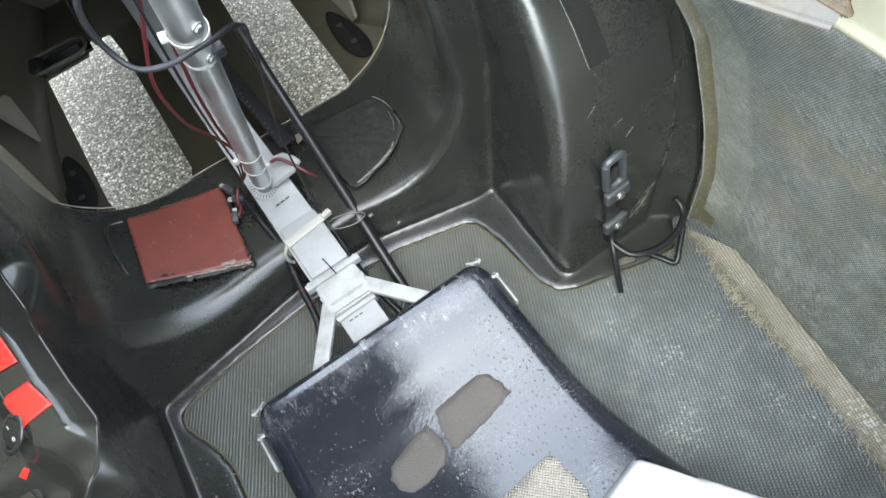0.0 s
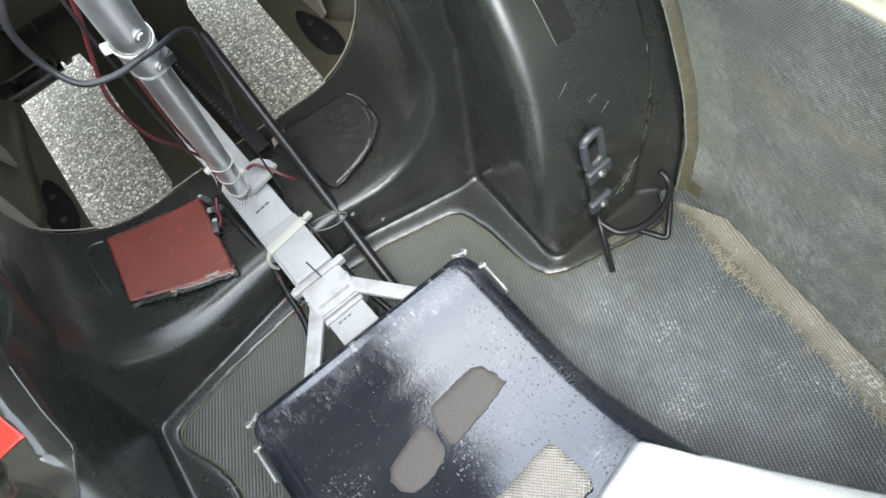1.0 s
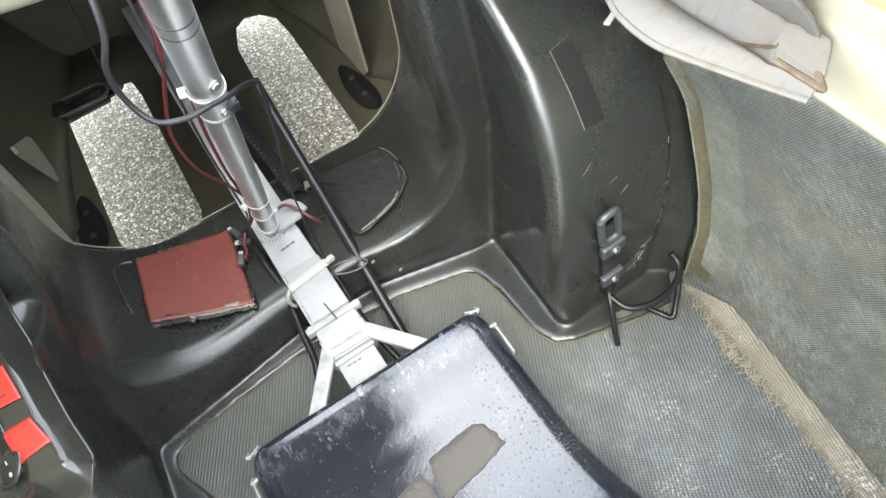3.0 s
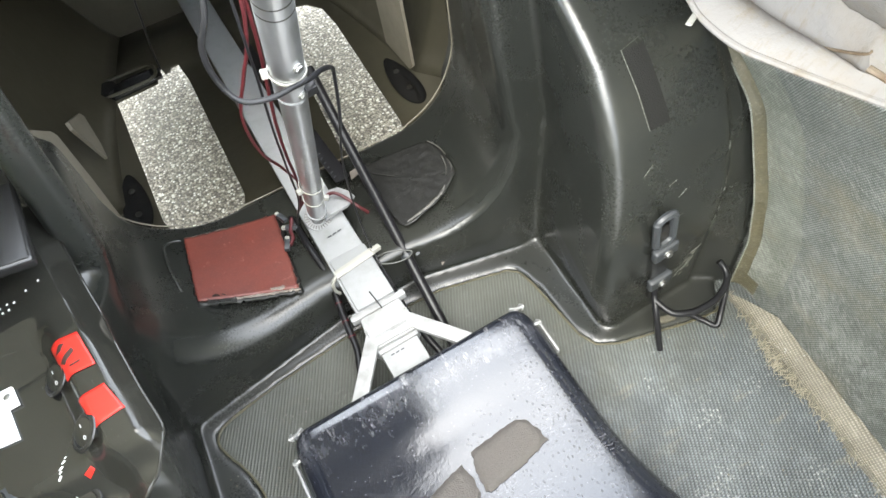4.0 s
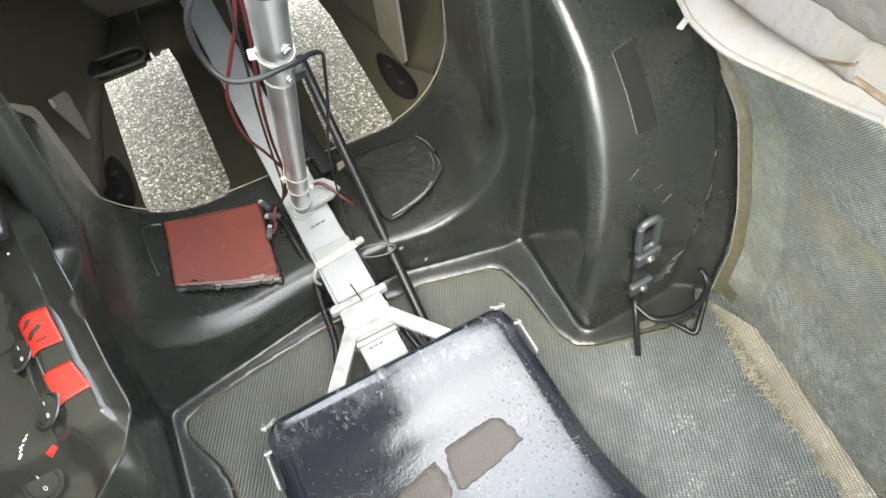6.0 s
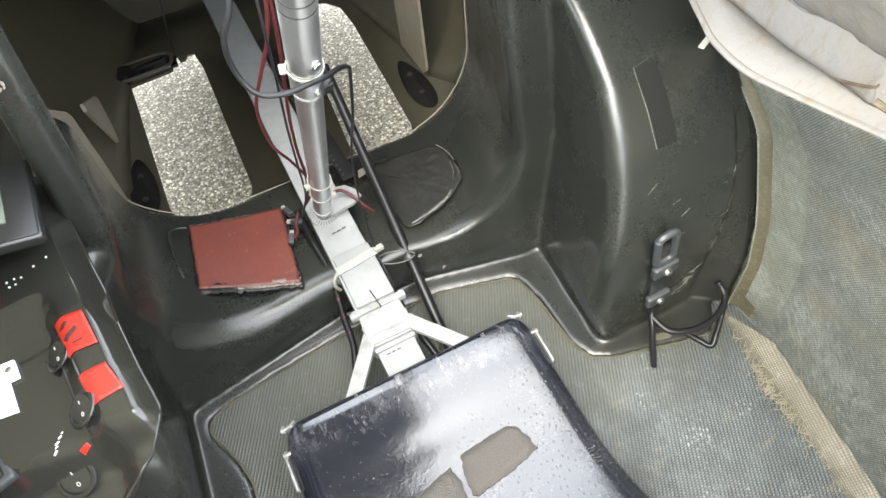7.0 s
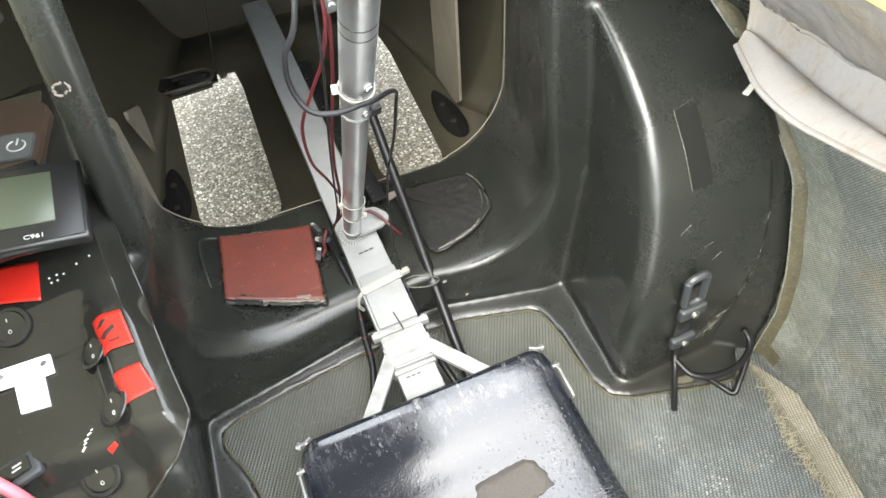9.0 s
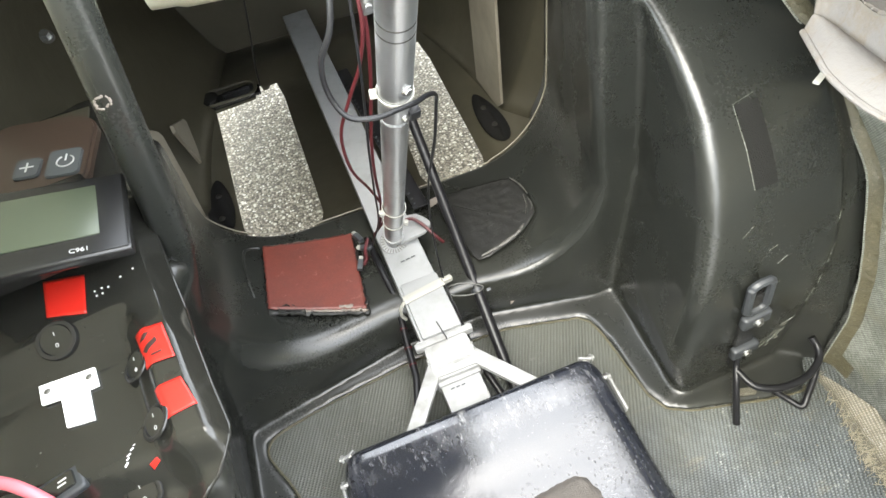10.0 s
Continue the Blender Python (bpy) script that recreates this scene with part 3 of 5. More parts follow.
# pale resin squeezed out along the edge of the black flange
def resin_edge(sign):
    if sign > 0:
        pts = [(0.41 * k / 120, float(np.interp(0.41 * k / 120, RIM_X, RIM_Y))) for k in range(121)]
    else:
        pts = [(p.x, p.y) for p in spline([(0, 0.150, 0), (0.05, 0.149, 0), (0.16, 0.137, 0), (0.24, 0.123, 0), (0.258, 0.114, 0), (0.264, 0.100, 0), (0.258, 0.080, 0), (0.242, 0.048, 0), (0.231, 0.010, 0), (0.231, -0.04, 0)], 12)]
    out = []
    for (ax, y0), (bx, y1) in zip(pts, pts[1:]):
        n = max(1, int(abs(y1 - y0) / 0.004))
        for q in range(n):
            x, y = ax + (bx - ax) * q / n, y0 + (y1 - y0) * q / n
            w = 0.0012 * noise.noise((x * 70, y * 70, sign))
            out.append((sign * x, y - 0.002 + w, 0.0022))
    radii = [0.0013 + 0.0011 * abs(noise.noise((p[0] * 45, p[1] * 45, 6))) for p in out]
    return tube(out, 0.0018, 6, 1, radii=radii)


for sign in (1, -1):
    ob = part("resin_edge", resin_edge(sign), RESIN)
    tagged(ob, "pale resin squeezed out along the black flange", "resin", kind="structure")


# frayed glass strands beside the tape
def strands():
    rng = random.Random(4)
    bm = bmesh.new()
    for _ in range(250):
        y = rng.gauss(-0.195, 0.035) if rng.random() < 0.5 else -0.1 - 0.42 * rng.random() ** 0.9
        x = seam_x(y) - 0.008 - 0.008 * math.exp(-((y + 0.19) / 0.05) ** 2) + rng.gauss(0, 0.005)
        a, n = rng.uniform(-0.6, 0.9), rng.uniform(0.006, 0.02)
        d = Vector((math.cos(a), math.sin(a), 0))
        bend = Vector((-d.y, d.x, 0)) * rng.uniform(-0.004, 0.004)
        p = Vector((x, y, 0.0012))
        tube([p, p + d * n / 2 + bend + Vector((0, 0, 0.0012)), p + d * n], 0.00032, 4, 3, False, bm)
    return bm


ob = part("frayed_strands", strands(), STRAND)
tagged(ob, "frayed pale glass strands along the tape", "glass strands", kind="stuff")


# dry flakes of dirt on the flange and the floor
def flakes():
    rng = random.Random(11)
    bm = bmesh.new()
    spots = [(-0.235, -0.055, 0.03, 0.05, 0.0048, 150), (-0.16, 0.06, 0.05, 0.03, 0.0015, 30), (0.36, -0.10, 0.05, 0.03, 0.0015, 60), (0.3, -0.3, 0.07, 0.12, 0.0015, 60)]
    for cx, cy, sx, sy, z, n in spots:
        for _ in range(n):
            x, y, r = rng.gauss(cx, sx), rng.gauss(cy, sy), rng.uniform(0.0005, 0.0016)
            k, a0 = rng.choice((3, 4, 5)), rng.uniform(0, 6)
            ring_ = [(x + r * rng.uniform(0.5, 1.2) * math.cos(a0 + 6.283 * i / k), y + r * rng.uniform(0.5, 1.2) * math.sin(a0 + 6.283 * i / k)) for i in range(k)]
            lo = [bm.verts.new((p, q, z - 0.001)) for p, q in ring_]
            hi = [bm.verts.new((p, q, z + rng.uniform(0, 0.0008))) for p, q in ring_]
            bm.faces.new(hi)
            for i in range(k):
                bm.faces.new((lo[i], lo[(i + 1) % k], hi[(i + 1) % k], hi[i]))
    return bm


ob = part("dirt_flakes", flakes(), TAPE, smooth=False)
tagged(ob, "pale dry flakes of dirt on flange and floor", "dirt", kind="stuff")


# resin fillet where the wheel arch meets the wall
def drum_y(z, off=0.0):
    return 0.26 - math.sqrt((0.30 + off) ** 2 - (max(z, 0.16) - 0.16) ** 2)


def rim_y(z):
    """Where the arch's outer rim meets the wall."""
    return float(np.interp(z, RIM_Z, RIM_BACK))


def fillet(sign):
    def fn(u, v):
        z = 0.004 + 0.44 * u
        y = rim_y(z) if sign > 0 else drum_y(z, -0.006)
        wob = 1 + 0.16 * noise.noise((z * 14, sign, 0)) + 0.05 * noise.noise((z * 60, sign, 4))
        w = 0.031 * wob
        a = Vector((wall_x(y, z) - 0.010, y - 0.001, z))
        b = Vector((wall_x(y - w, z) - 0.0012, y - w, z))
        p = a.lerp(b, v) + Vector((0.004, 0.004, 0)) * math.sin(math.pi * v)
        return Vector((sign * p.x, p.y, p.z))
    return grid(90, 9, fn)


for sign in (1, -1):
    ob = part("resin_fillet", fillet(sign), RESIN)
    tagged(ob, "brown resin fillet between wheel arch and body wall", "resin fillet", kind="structure")


# thin pale line of resin along the rim of the right arch
ob = part("resin_line", tube([(wall_x(rim_y(z), z) - 0.011, rim_y(z) - 0.0012, z) for z in (0.004 + 0.011 * k for k in range(41))], 0.0011, 6, 2), PALE)
tagged(ob, "thin pale resin line along the rim of the arch", "resin", kind="structure")


# pale overlay of cloth on the right wall beside the arch
def overlay(u, v):
    z = 0.03 + 0.335 * u
    y0 = rim_y(z) - 0.024
    y = y0 + 0.012 - (0.05 + 0.008 * noise.noise((z * 18, 0, 7)) + 0.003 * noise.noise((z * 90, 0, 3))) * v
    return Vector((wall_x(y, z) - 0.0016, y, z))


ob = part("cloth_overlay", grid(90, 10, overlay), PALE)
tagged(ob, "pale overlay of glass cloth on the body wall", "glass cloth", kind="structure")


# ---- nose with the two foot holes ----
def hole_outline(sign):
    if sign > 0:
        pts = [(0.094, 0.53), (0.104, 0.497), (0.13, 0.482), (0.19, 0.484), (0.214, 0.50), (0.222, 0.53), (0.243, 0.90), (0.240, 0.98), (0.215, 1.02), (0.18, 1.035), (0.15, 1.01), (0.125, 0.93)]
    else:
        pts = [(-0.100, 0.53), (-0.108, 0.506), (-0.128, 0.492), (-0.215, 0.505), (-0.238, 0.518), (-0.25, 0.56), (-0.262, 0.955), (-0.168, 0.962), (-0.163, 0.99), (-0.150, 1.01), (-0.146, 0.985), (-0.134, 0.985), (-0.128, 1.0), (-0.112, 0.998), (-0.104, 0.93)]
    return pts


def plate_with_holes(outline, holes, z):
    bm = bmesh.new()
    edges = []
    for loop in (outline, *holes):
        vs = [bm.verts.new((x, y, z)) for x, y in loop]
        edges += [bm.edges.new((vs[i], vs[(i + 1) % len(vs)])) for i in range(len(vs))]
    bmesh.ops.triangle_fill(bm, edges=edges, use_beauty=True)
    return bm


ob = part("nose_floor", plate_with_holes([(-0.42, 0.42), (0.42, 0.42), (0.36, 1.2), (-0.36, 1.2)], [hole_outline(1), hole_outline(-1)], -0.03), DARK)
m = ob.modifiers.new("thickness", "SOLIDIFY")
m.thickness = 0.004
tagged(ob, "dark laminate nose floor with two foot holes", "floor", kind="structure")

# unseen deck with the entry opening, dark to darken the seat's reflection;
# the opening reaches forward to let sky onto the console
deck_hole = [(-0.232, 0.16), (-0.23, 0.30), (-0.205, 0.40), (-0.1, 0.46), (0.0, 0.47), (0.1, 0.44), (0.19, 0.37), (0.235, 0.25), (0.248, 0.1), (0.248, -0.2), (0.24, -0.75), (0.1, -0.9), (-0.1, -0.9), (-0.24, -0.75), (-0.248, -0.1)]
ob = part("deck", plate_with_holes([(-0.264, -1.3), (0.264, -1.3), (0.25, 1.2), (-0.25, 1.2)], [deck_hole], 0.59), DARK)
m = ob.modifiers.new("thickness", "SOLIDIFY")
m.thickness = 0.006
tagged(ob, "unseen deck round the entry opening, made dark to darken the seat's reflection", "deck", kind="structure")
# unseen board added above the opening, so the seat's left side reflects dark
ob = part("entry_cover", slab([(-0.40, 0.36), (-0.04, 0.33), (0.04, 0.24), (0.03, 0.07), (-0.08, -0.03), (-0.40, -0.06)], 0.02, 0.004, pose(0, 0, 0.95, 4, 0, 0)), DARK)
tagged(ob, "unseen dark board added overhead to darken the seat's reflection", "cover", kind="structure")
for name, y in (("wall_nose", 1.2), ("wall_tail", -1.3)):
    ob = part(name, block((0.7, 0.006, 0.66), pose(0, y, 0.3), 0), DARK)
    tagged(ob, "dark laminate end wall of the body", "wall", kind="structure")
# the underside of the body beside the nose, over the wheels
for sign in (1, -1):
    ob = part("wheel_house", slab([(sign * 0.30, 0.43), (sign * 0.462, 0.43), (sign * 0.46, 0.16), (sign * 0.30, 0.16)], 0.004, 0, pose(0, 0, 0.36)), DARK)
    tagged(ob, "dark laminate roof of the wheel house", "wheel house", kind="structure")

# raw edge of the foot opening
def opening_edge():
    bottom, r = 0.0515, 0.14

    def half(hw):
        pts = [(hw - 0.003, 0.50), (hw - 0.001, 0.36), (hw, bottom + r)]
        return pts + [(hw - r + r * math.cos(radians(a)), bottom + r - r * math.sin(radians(a))) for a in range(15, 91, 15)]
    pts = [(-x, z) for x, z in half(0.2675)] + half(0.3035)[::-1]
    return tube([(x, 0.4265, z) for x, z in pts], 0.0011, 6, 4)


ob = part("opening_edge", opening_edge(), BOARD)
tagged(ob, "pale cut edge of the foot opening", "cut edge", kind="structure")


# cream rounded cross beam high in the nose
ob = part("cross_beam", tube([(-0.262, 0.80, 0.330), (-0.24, 0.797, 0.324), (-0.17, 0.787, 0.320), (-0.09, 0.778, 0.318), (0.0, 0.775, 0.318)], 0.034, 20, 5, radii=[0.012, 0.030, 0.034, 0.034, 0.034]), CREAM)
tagged(ob, "cream rounded cross beam in the nose", "beam", kind="structure")


# upright boards inside the nose
def nose_board(x, outline, label):
    """An upright board in the plane x, outline of (y, z)."""
    ob = part("nose_board", slab(outline, 0.006, 0.001, Matrix(((0, 0, 1, x), (1, 0, 0, 0), (0, 1, 0, 0), (0, 0, 0, 1)))), BOARD)
    return tagged(ob, label, "board", "boards in the nose")


nose_board(-0.294, [(0.728, 0.018), (0.758, 0.030), (0.797, 0.073), (0.786, 0.088), (0.690, 0.140), (0.684, 0.128)], "small brown-grey laminate board in the nose")
# paler panel added in place of a lit strip of the nose wall
nose_board(-0.274, [(0.43, -0.03), (0.455, 0.0), (0.482, 0.075), (0.513, 0.152), (0.533, 0.226), (0.525, 0.240), (0.466, 0.290), (0.43, 0.300)], "brown-grey panel added behind the foot opening for the lit nose wall")
nose_board(0.300, [(0.60, 0.02), (0.62, 0.0), (0.73, 0.0), (0.73, 0.42), (0.60, 0.42)], "brown-grey laminate board standing in the nose")


def bolt(parent, p, normal, r=0.006, h=0.004, name="bolt"):
    n = Vector(normal).normalized()
    p = Vector(p)
    bm = tube([p - n * 0.002, p + n * h * 0.35], r * 1.45, 16, 1)
    tube([p + n * h * 0.35, p + n * h], r, 6, 1, True, bm)
    return part(name, bm, STEEL, parent, smooth=False)


def foot_bracket(x, ys, sign):
    b = thing("foot_bracket", "black bracket with two dull steel bolts on the nose floor", "bracket", "brackets in the nose")
    yc = (ys[0] + ys[1]) / 2
    pts = [(x + 0.026 * math.cos(a) * (1 - 0.25 * math.sin(a)), yc + 0.085 * math.sin(a)) for a in (2 * math.pi * k / 28 for k in range(28))]
    part("plate", slab(pts, 0.005, 0.0015, pose(0, 0, -0.0245)), BEZEL, b)
    for y in ys:
        bolt(b, (x, y, -0.024), (0, 0, 1), 0.0042).data.materials[0] = DULLSTEEL
    return b


foot_bracket(-0.285, (0.60, 0.665), -1)
foot_bracket(0.279, (0.60, 0.66), 1)

# black latch on the nose floor in front of the left foot hole
latch = thing("floor_latch", "black plastic latch at the end of the foot hole", "latch")
part("body", block((0.10, 0.045, 0.012), pose(-0.215, 0.985, -0.022, 0, 0, 3), 0.004, 3), BEZEL, latch)
part("frame", tube(spline([(-0.222 + x, 0.992 + y, -0.013) for x, y in rounded(0.125, 0.060, 0.026, 5)], 2, True) + [(-0.1595, 0.996, -0.013)], 0.0035, 8, 1), DARK, latch, "raised rounded rim")
part("bar", block((0.062, 0.010, 0.008), pose(-0.205, 0.992, -0.012, 0, 0, 3), 0.002), BEZEL, latch)
part("knob", tube([(-0.268, 0.985, -0.03), (-0.268, 0.985, -0.004)], 0.022, 18, 1), BEZEL, latch)
part("tongue", block((0.012, 0.035, 0.006), pose(-0.158, 0.985, -0.022), 0.001), BEZEL, latch)


ob = part("cord", tube([(-0.150, 1.000, -0.022), (-0.140, 0.965, 0.045), (-0.119, 0.905, 0.150), (-0.100, 0.845, 0.250), (-0.080, 0.78, 0.36)], 0.0022, 8, 6), CABLE)
tagged(ob, "thin black cord running down to the floor latch", "cord")


# ---- boom ----
boom = thing("boom", "aluminium boom with a pale welded clamp at its end", "boom")
part("beam", block((0.056, 0.91, 0.03), pose(-0.008, 0.565, 0.087, 1.0, 0, 1.2), 0.003), SATIN, boom)
sleeve = part("sleeve", block((0.054, 0.092, 0.034), pose(0.003, 0.165, 0.0825, 1.0, 0, 1.0), 0.003), SATIN, boom)
def taper(y0, w0, y1, w1, z0, z1, deep, bevel=0.0025):
    """A short block that narrows from width w0 at y0 to w1 at y1, its top going from z0 to z1."""
    bm = block((1, 1, 1), Matrix(), 0)
    for v in bm.verts:
        back = v.co.y < 0
        w, z = (w1, z1) if back else (w0, z0)
        v.co = Vector((0.003 + v.co.x * w, y1 if back else y0, z if v.co.z > 0 else z - deep))
    bmesh.ops.bevel(bm, geom=list(bm.edges), offset=bevel, segments=2, affect="EDGES")
    return bm


part("clamp", taper(0.118, 0.056, 0.062, 0.064, 0.0955, 0.090, 0.036), CAST, boom, "pale cast clamp with weld beads")
part("clamp_cap", taper(0.104, 0.040, 0.074, 0.046, 0.0985, 0.0945, 0.01, 0.0015), CAST, boom)
part("clamp_lip", block((0.078, 0.009, 0.012), pose(0.003, 0.112, 0.0915, 0, 0, 1), 0.002), CAST, boom)
part("stub", block((0.052, 0.064, 0.022), pose(0.003, 0.036, 0.066, 2, 0, 1), 0.003), SATIN, boom)
part("stub_rib", block((0.056, 0.007, 0.020), pose(0.003, 0.060, 0.072, 2, 0, 1), 0.002), CAST, boom)
for k in range(3):
    part("stamp", block((0.005, 0.0016, 0.0008), pose(-0.010 + 0.007 * k, 0.050, 0.0776, 2, 0, 4), 0), GREYPLASTIC, boom)
part("slot", block((0.0016, 0.028, 0.006), pose(0.004, 0.121, 0.0975, 0, 0, 8), 0), BEZEL, boom)
for sx in (-0.029, 0.037):
    bolt(boom, (sx, 0.114, 0.093), (0, 0, 1), 0.0035, 0.004)
for sign, x1 in ((-1, -0.070), (1, 0.078)):
    a, b = Vector((sign * 0.022 + 0.003, 0.083, 0.086)), Vector((x1, 0.012, 0.089))
    d = (b - a).normalized()
    n = Vector((-d.y, d.x, 0)).normalized()
    m = Matrix.Translation((a + b) / 2) @ Matrix((d, n, d.cross(n))).transposed().to_4x4()
    part("strut", block(((b - a).length + 0.02, 0.0185, 0.008), m, 0.0015), CAST, boom, "pale flat strut to the seat")


def weld(points, parent):
    bm = bmesh.new()
    path = spline(points, 10)
    for i, p in enumerate(path):
        r = 0.0022 + 0.0005 * math.sin(i * 2.1)
        got = bmesh.ops.create_icosphere(bm, subdivisions=1, radius=r)
        bmesh.ops.translate(bm, vec=p, verts=got["verts"])
    return part("weld_bead", bm, CAST, parent)


weld([(0.032, 0.092, 0.092), (0.033, 0.08, 0.088), (0.037, 0.071, 0.084)], boom)
weld([(-0.026, 0.092, 0.090), (-0.026, 0.08, 0.088), (-0.030, 0.070, 0.084)], boom)
weld([(-0.024, 0.071, 0.079), (0.0, 0.0705, 0.080), (0.030, 0.071, 0.079)], boom)

# black strip with a laced edge beside the boom
strip = thing("laced_strip", "black rubber strip with a laced edge beside the boom", "strip")
part("band", block((0.024, 0.42, 0.003), pose(0.040, 0.56, 0.088, 1, 0, 3.5), 0.001), CABLE, strip)
for k in range(34):
    part("stitch", block((0.004, 0.0022, 0.0016), pose(0.0445 - 0.00073 * k, 0.36 + 0.012 * k, 0.0868 + 0.00021 * k, 0, 0, 30), 0), GREYPLASTIC, strip)

# stamped numbers on the boom become short bars
for k in range(3):
    part("stamp", block((0.006, 0.0018, 0.0008), pose(-0.008 + 0.008 * k, 0.248 + 0.001 * k, 0.1002, 0, 0, 6), 0), GREYPLASTIC, boom)


# ---- steering column ----
col = thing("steering_column", "leaning aluminium steering tube with a slotted base", "steering column")
B = Vector((-0.0095, 0.288, 0.100))
D = Vector((0.0257, -0.177, 0.381)).normalized()
SIDE = D.cross(Vector((1, 0, 0))).normalized()


def up(k, a=0.0, r=0.0):
    """A point k metres up the column, r out from its axis in direction a (0: to the right, 90: towards the seat and up)."""
    right = Vector((1, 0, 0)) - D * D.x
    return B + D * k + r * (math.cos(radians(a)) * right.normalized() + math.sin(radians(a)) * -SIDE)


part("lower_tube", tube([up(0.030), up(0.385)], 0.0126, 32, 1), ALU, col)
part("upper_tube", tube([up(0.368), up(0.60)], 0.0140, 32, 1), ALU, col, "wider upper tube")
part("upper_rim", tube([up(0.366), up(0.370)], 0.0141, 32, 1), SATIN, col)
for k in (0.478, 0.489):
    part("tube_ring", tube([up(k), up(k + 0.0015)], 0.01403, 32, 1), DULLSTEEL, col)
part("base_collar", tube([up(0.030), up(0.037)], 0.0142, 28, 1), CAST, col, "pale collar")
part("base_neck", tube([up(0.002), up(0.032)], 0.0108, 24, 1), SATIN, col, "narrow dark neck")
part("base_disc", tube([up(-0.004), up(0.004), up(0.005)], 0.0200, 32, 1, radii=[0.0200, 0.0200, 0.0190]), CAST, col, "pale toothed base disc")
for k in range(26):
    part("tooth", tube([up(0.0052, 360 * k / 26, 0.0130), up(0.0052, 360 * k / 26, 0.0186)], 0.0006, 5, 1), DULLSTEEL, col)
bolt(col, up(0.418, 70, 0.0137), up(0.418, 70, 1) - up(0.418), 0.0034, 0.003)
bolt(col, up(0.377, 70, 0.0137), up(0.377, 70, 1) - up(0.377), 0.0030, 0.003)
bolt(col, up(0.018, 75, 0.0105), up(0.018, 75, 1) - up(0.018), 0.003, 0.003)
lug = part("lug", slab([(-0.006, -0.02), (0.030, -0.012), (0.044, 0.0), (0.038, 0.012), (0.024, 0.026), (-0.006, 0.03)], 0.005, 0.001, pose(0.008, 0.292, 0.110, 4, -8, -12)), CAST, col, "pale aluminium lug")


def ring(center, axis, r, thick, wide, name, parent, material=TIE):
    axis = Vector(axis).normalized()
    u = axis.orthogonal().normalized()
    v = axis.cross(u)
    bm = bmesh.new()
    n = 36
    rows = []
    for k in range(n):
        a = 2 * math.pi * k / n
        d = math.cos(a) * u + math.sin(a) * v
        rows.append([bm.verts.new(Vector(center) + d * rr + axis * h) for rr, h in ((r, -wide / 2), (r + thick, -wide / 2), (r + thick, wide / 2), (r, wide / 2))])
    for k in range(n):
        a, b = rows[k], rows[(k + 1) % n]
        for q in range(4):
            bm.faces.new((a[q], a[(q + 1) % 4], b[(q + 1) % 4], b[q]))
    return part(name, bm, material, parent)


def cable_tie(center, axis, r, head, label="milky plastic cable tie drawn round the steering tube"):
    t = thing("cable_tie", label, "cable tie", "cable ties")
    ring(center, axis, r, 0.0009, 0.0026, "band", t)
    c, h = Vector(center), Vector(head).normalized()
    m = Matrix.Translation(c + h * (r + 0.003)) @ h.to_track_quat("Z", "Y").to_matrix().to_4x4()
    part("head", block((0.006, 0.0065, 0.006), m, 0.001), TIE, t)
    return t


right = Vector((1, 0, 0))
cable_tie(up(0.40), D + Vector((0.0, 0.1, 0)), 0.0146, up(0, 190, 1) - up(0))
cable_tie(up(0.142), D + Vector((0.15, 0.1, 0)), 0.0142, up(0, 170, 1) - up(0))
cable_tie(up(0.094), D, 0.0132, up(0, 30, 1) - up(0))
# tie round the boom with its head and tail standing out
t = thing("cable_tie", "wide milky cable tie strapped round the boom", "cable tie", "cable ties")
part("band", block((0.060, 0.013, 0.0015), pose(0.003, 0.186, 0.1016, 1, 0, 8), 0.0006), TIE, t)
part("head", block((0.014, 0.008, 0.007), pose(0.038, 0.191, 0.101, 0, 10, 15), 0.001), TIE, t)
part("side_band", tube([(-0.026, 0.181, 0.102), (-0.034, 0.177, 0.094), (-0.036, 0.176, 0.080), (-0.032, 0.176, 0.068)], 0.0025, 8, 5), TIE, t)

# ---- cables ----
ob = part("brake_cable", tube([(-0.006, 0.11, 0.60), (-0.020, 0.096, 0.545), (-0.034, 0.098, 0.518), (-0.036, 0.102, 0.49), (-0.028, 0.096, 0.470), (-0.008, 0.094, 0.463), (0.012, 0.099, 0.460), (0.027, 0.107, 0.455), (0.042, 0.125, 0.445), (0.055, 0.150, 0.424), (0.056, 0.160, 0.405), (0.052, 0.175, 0.353), (0.042, 0.205, 0.265), (0.036, 0.21, 0.18), (0.034, 0.19, 0.10), (0.036, 0.14, 0.075)], 0.0031, 10, 6, radii=[0.0023] * 9 + [0.0018] * 3 + [0.0012] * 4), CABLE)
tagged(ob, "black brake cable looped round the steering tube", "cable")
clip = part("cable_clip", block((0.010, 0.008, 0.012), Matrix.Translation((0.026, 0.118, 0.438)) @ D.to_track_quat("Z", "Y").to_matrix().to_4x4(), 0.0015), CABLE)
tagged(clip, "small black clip holding the cable on the tube", "cable clip")
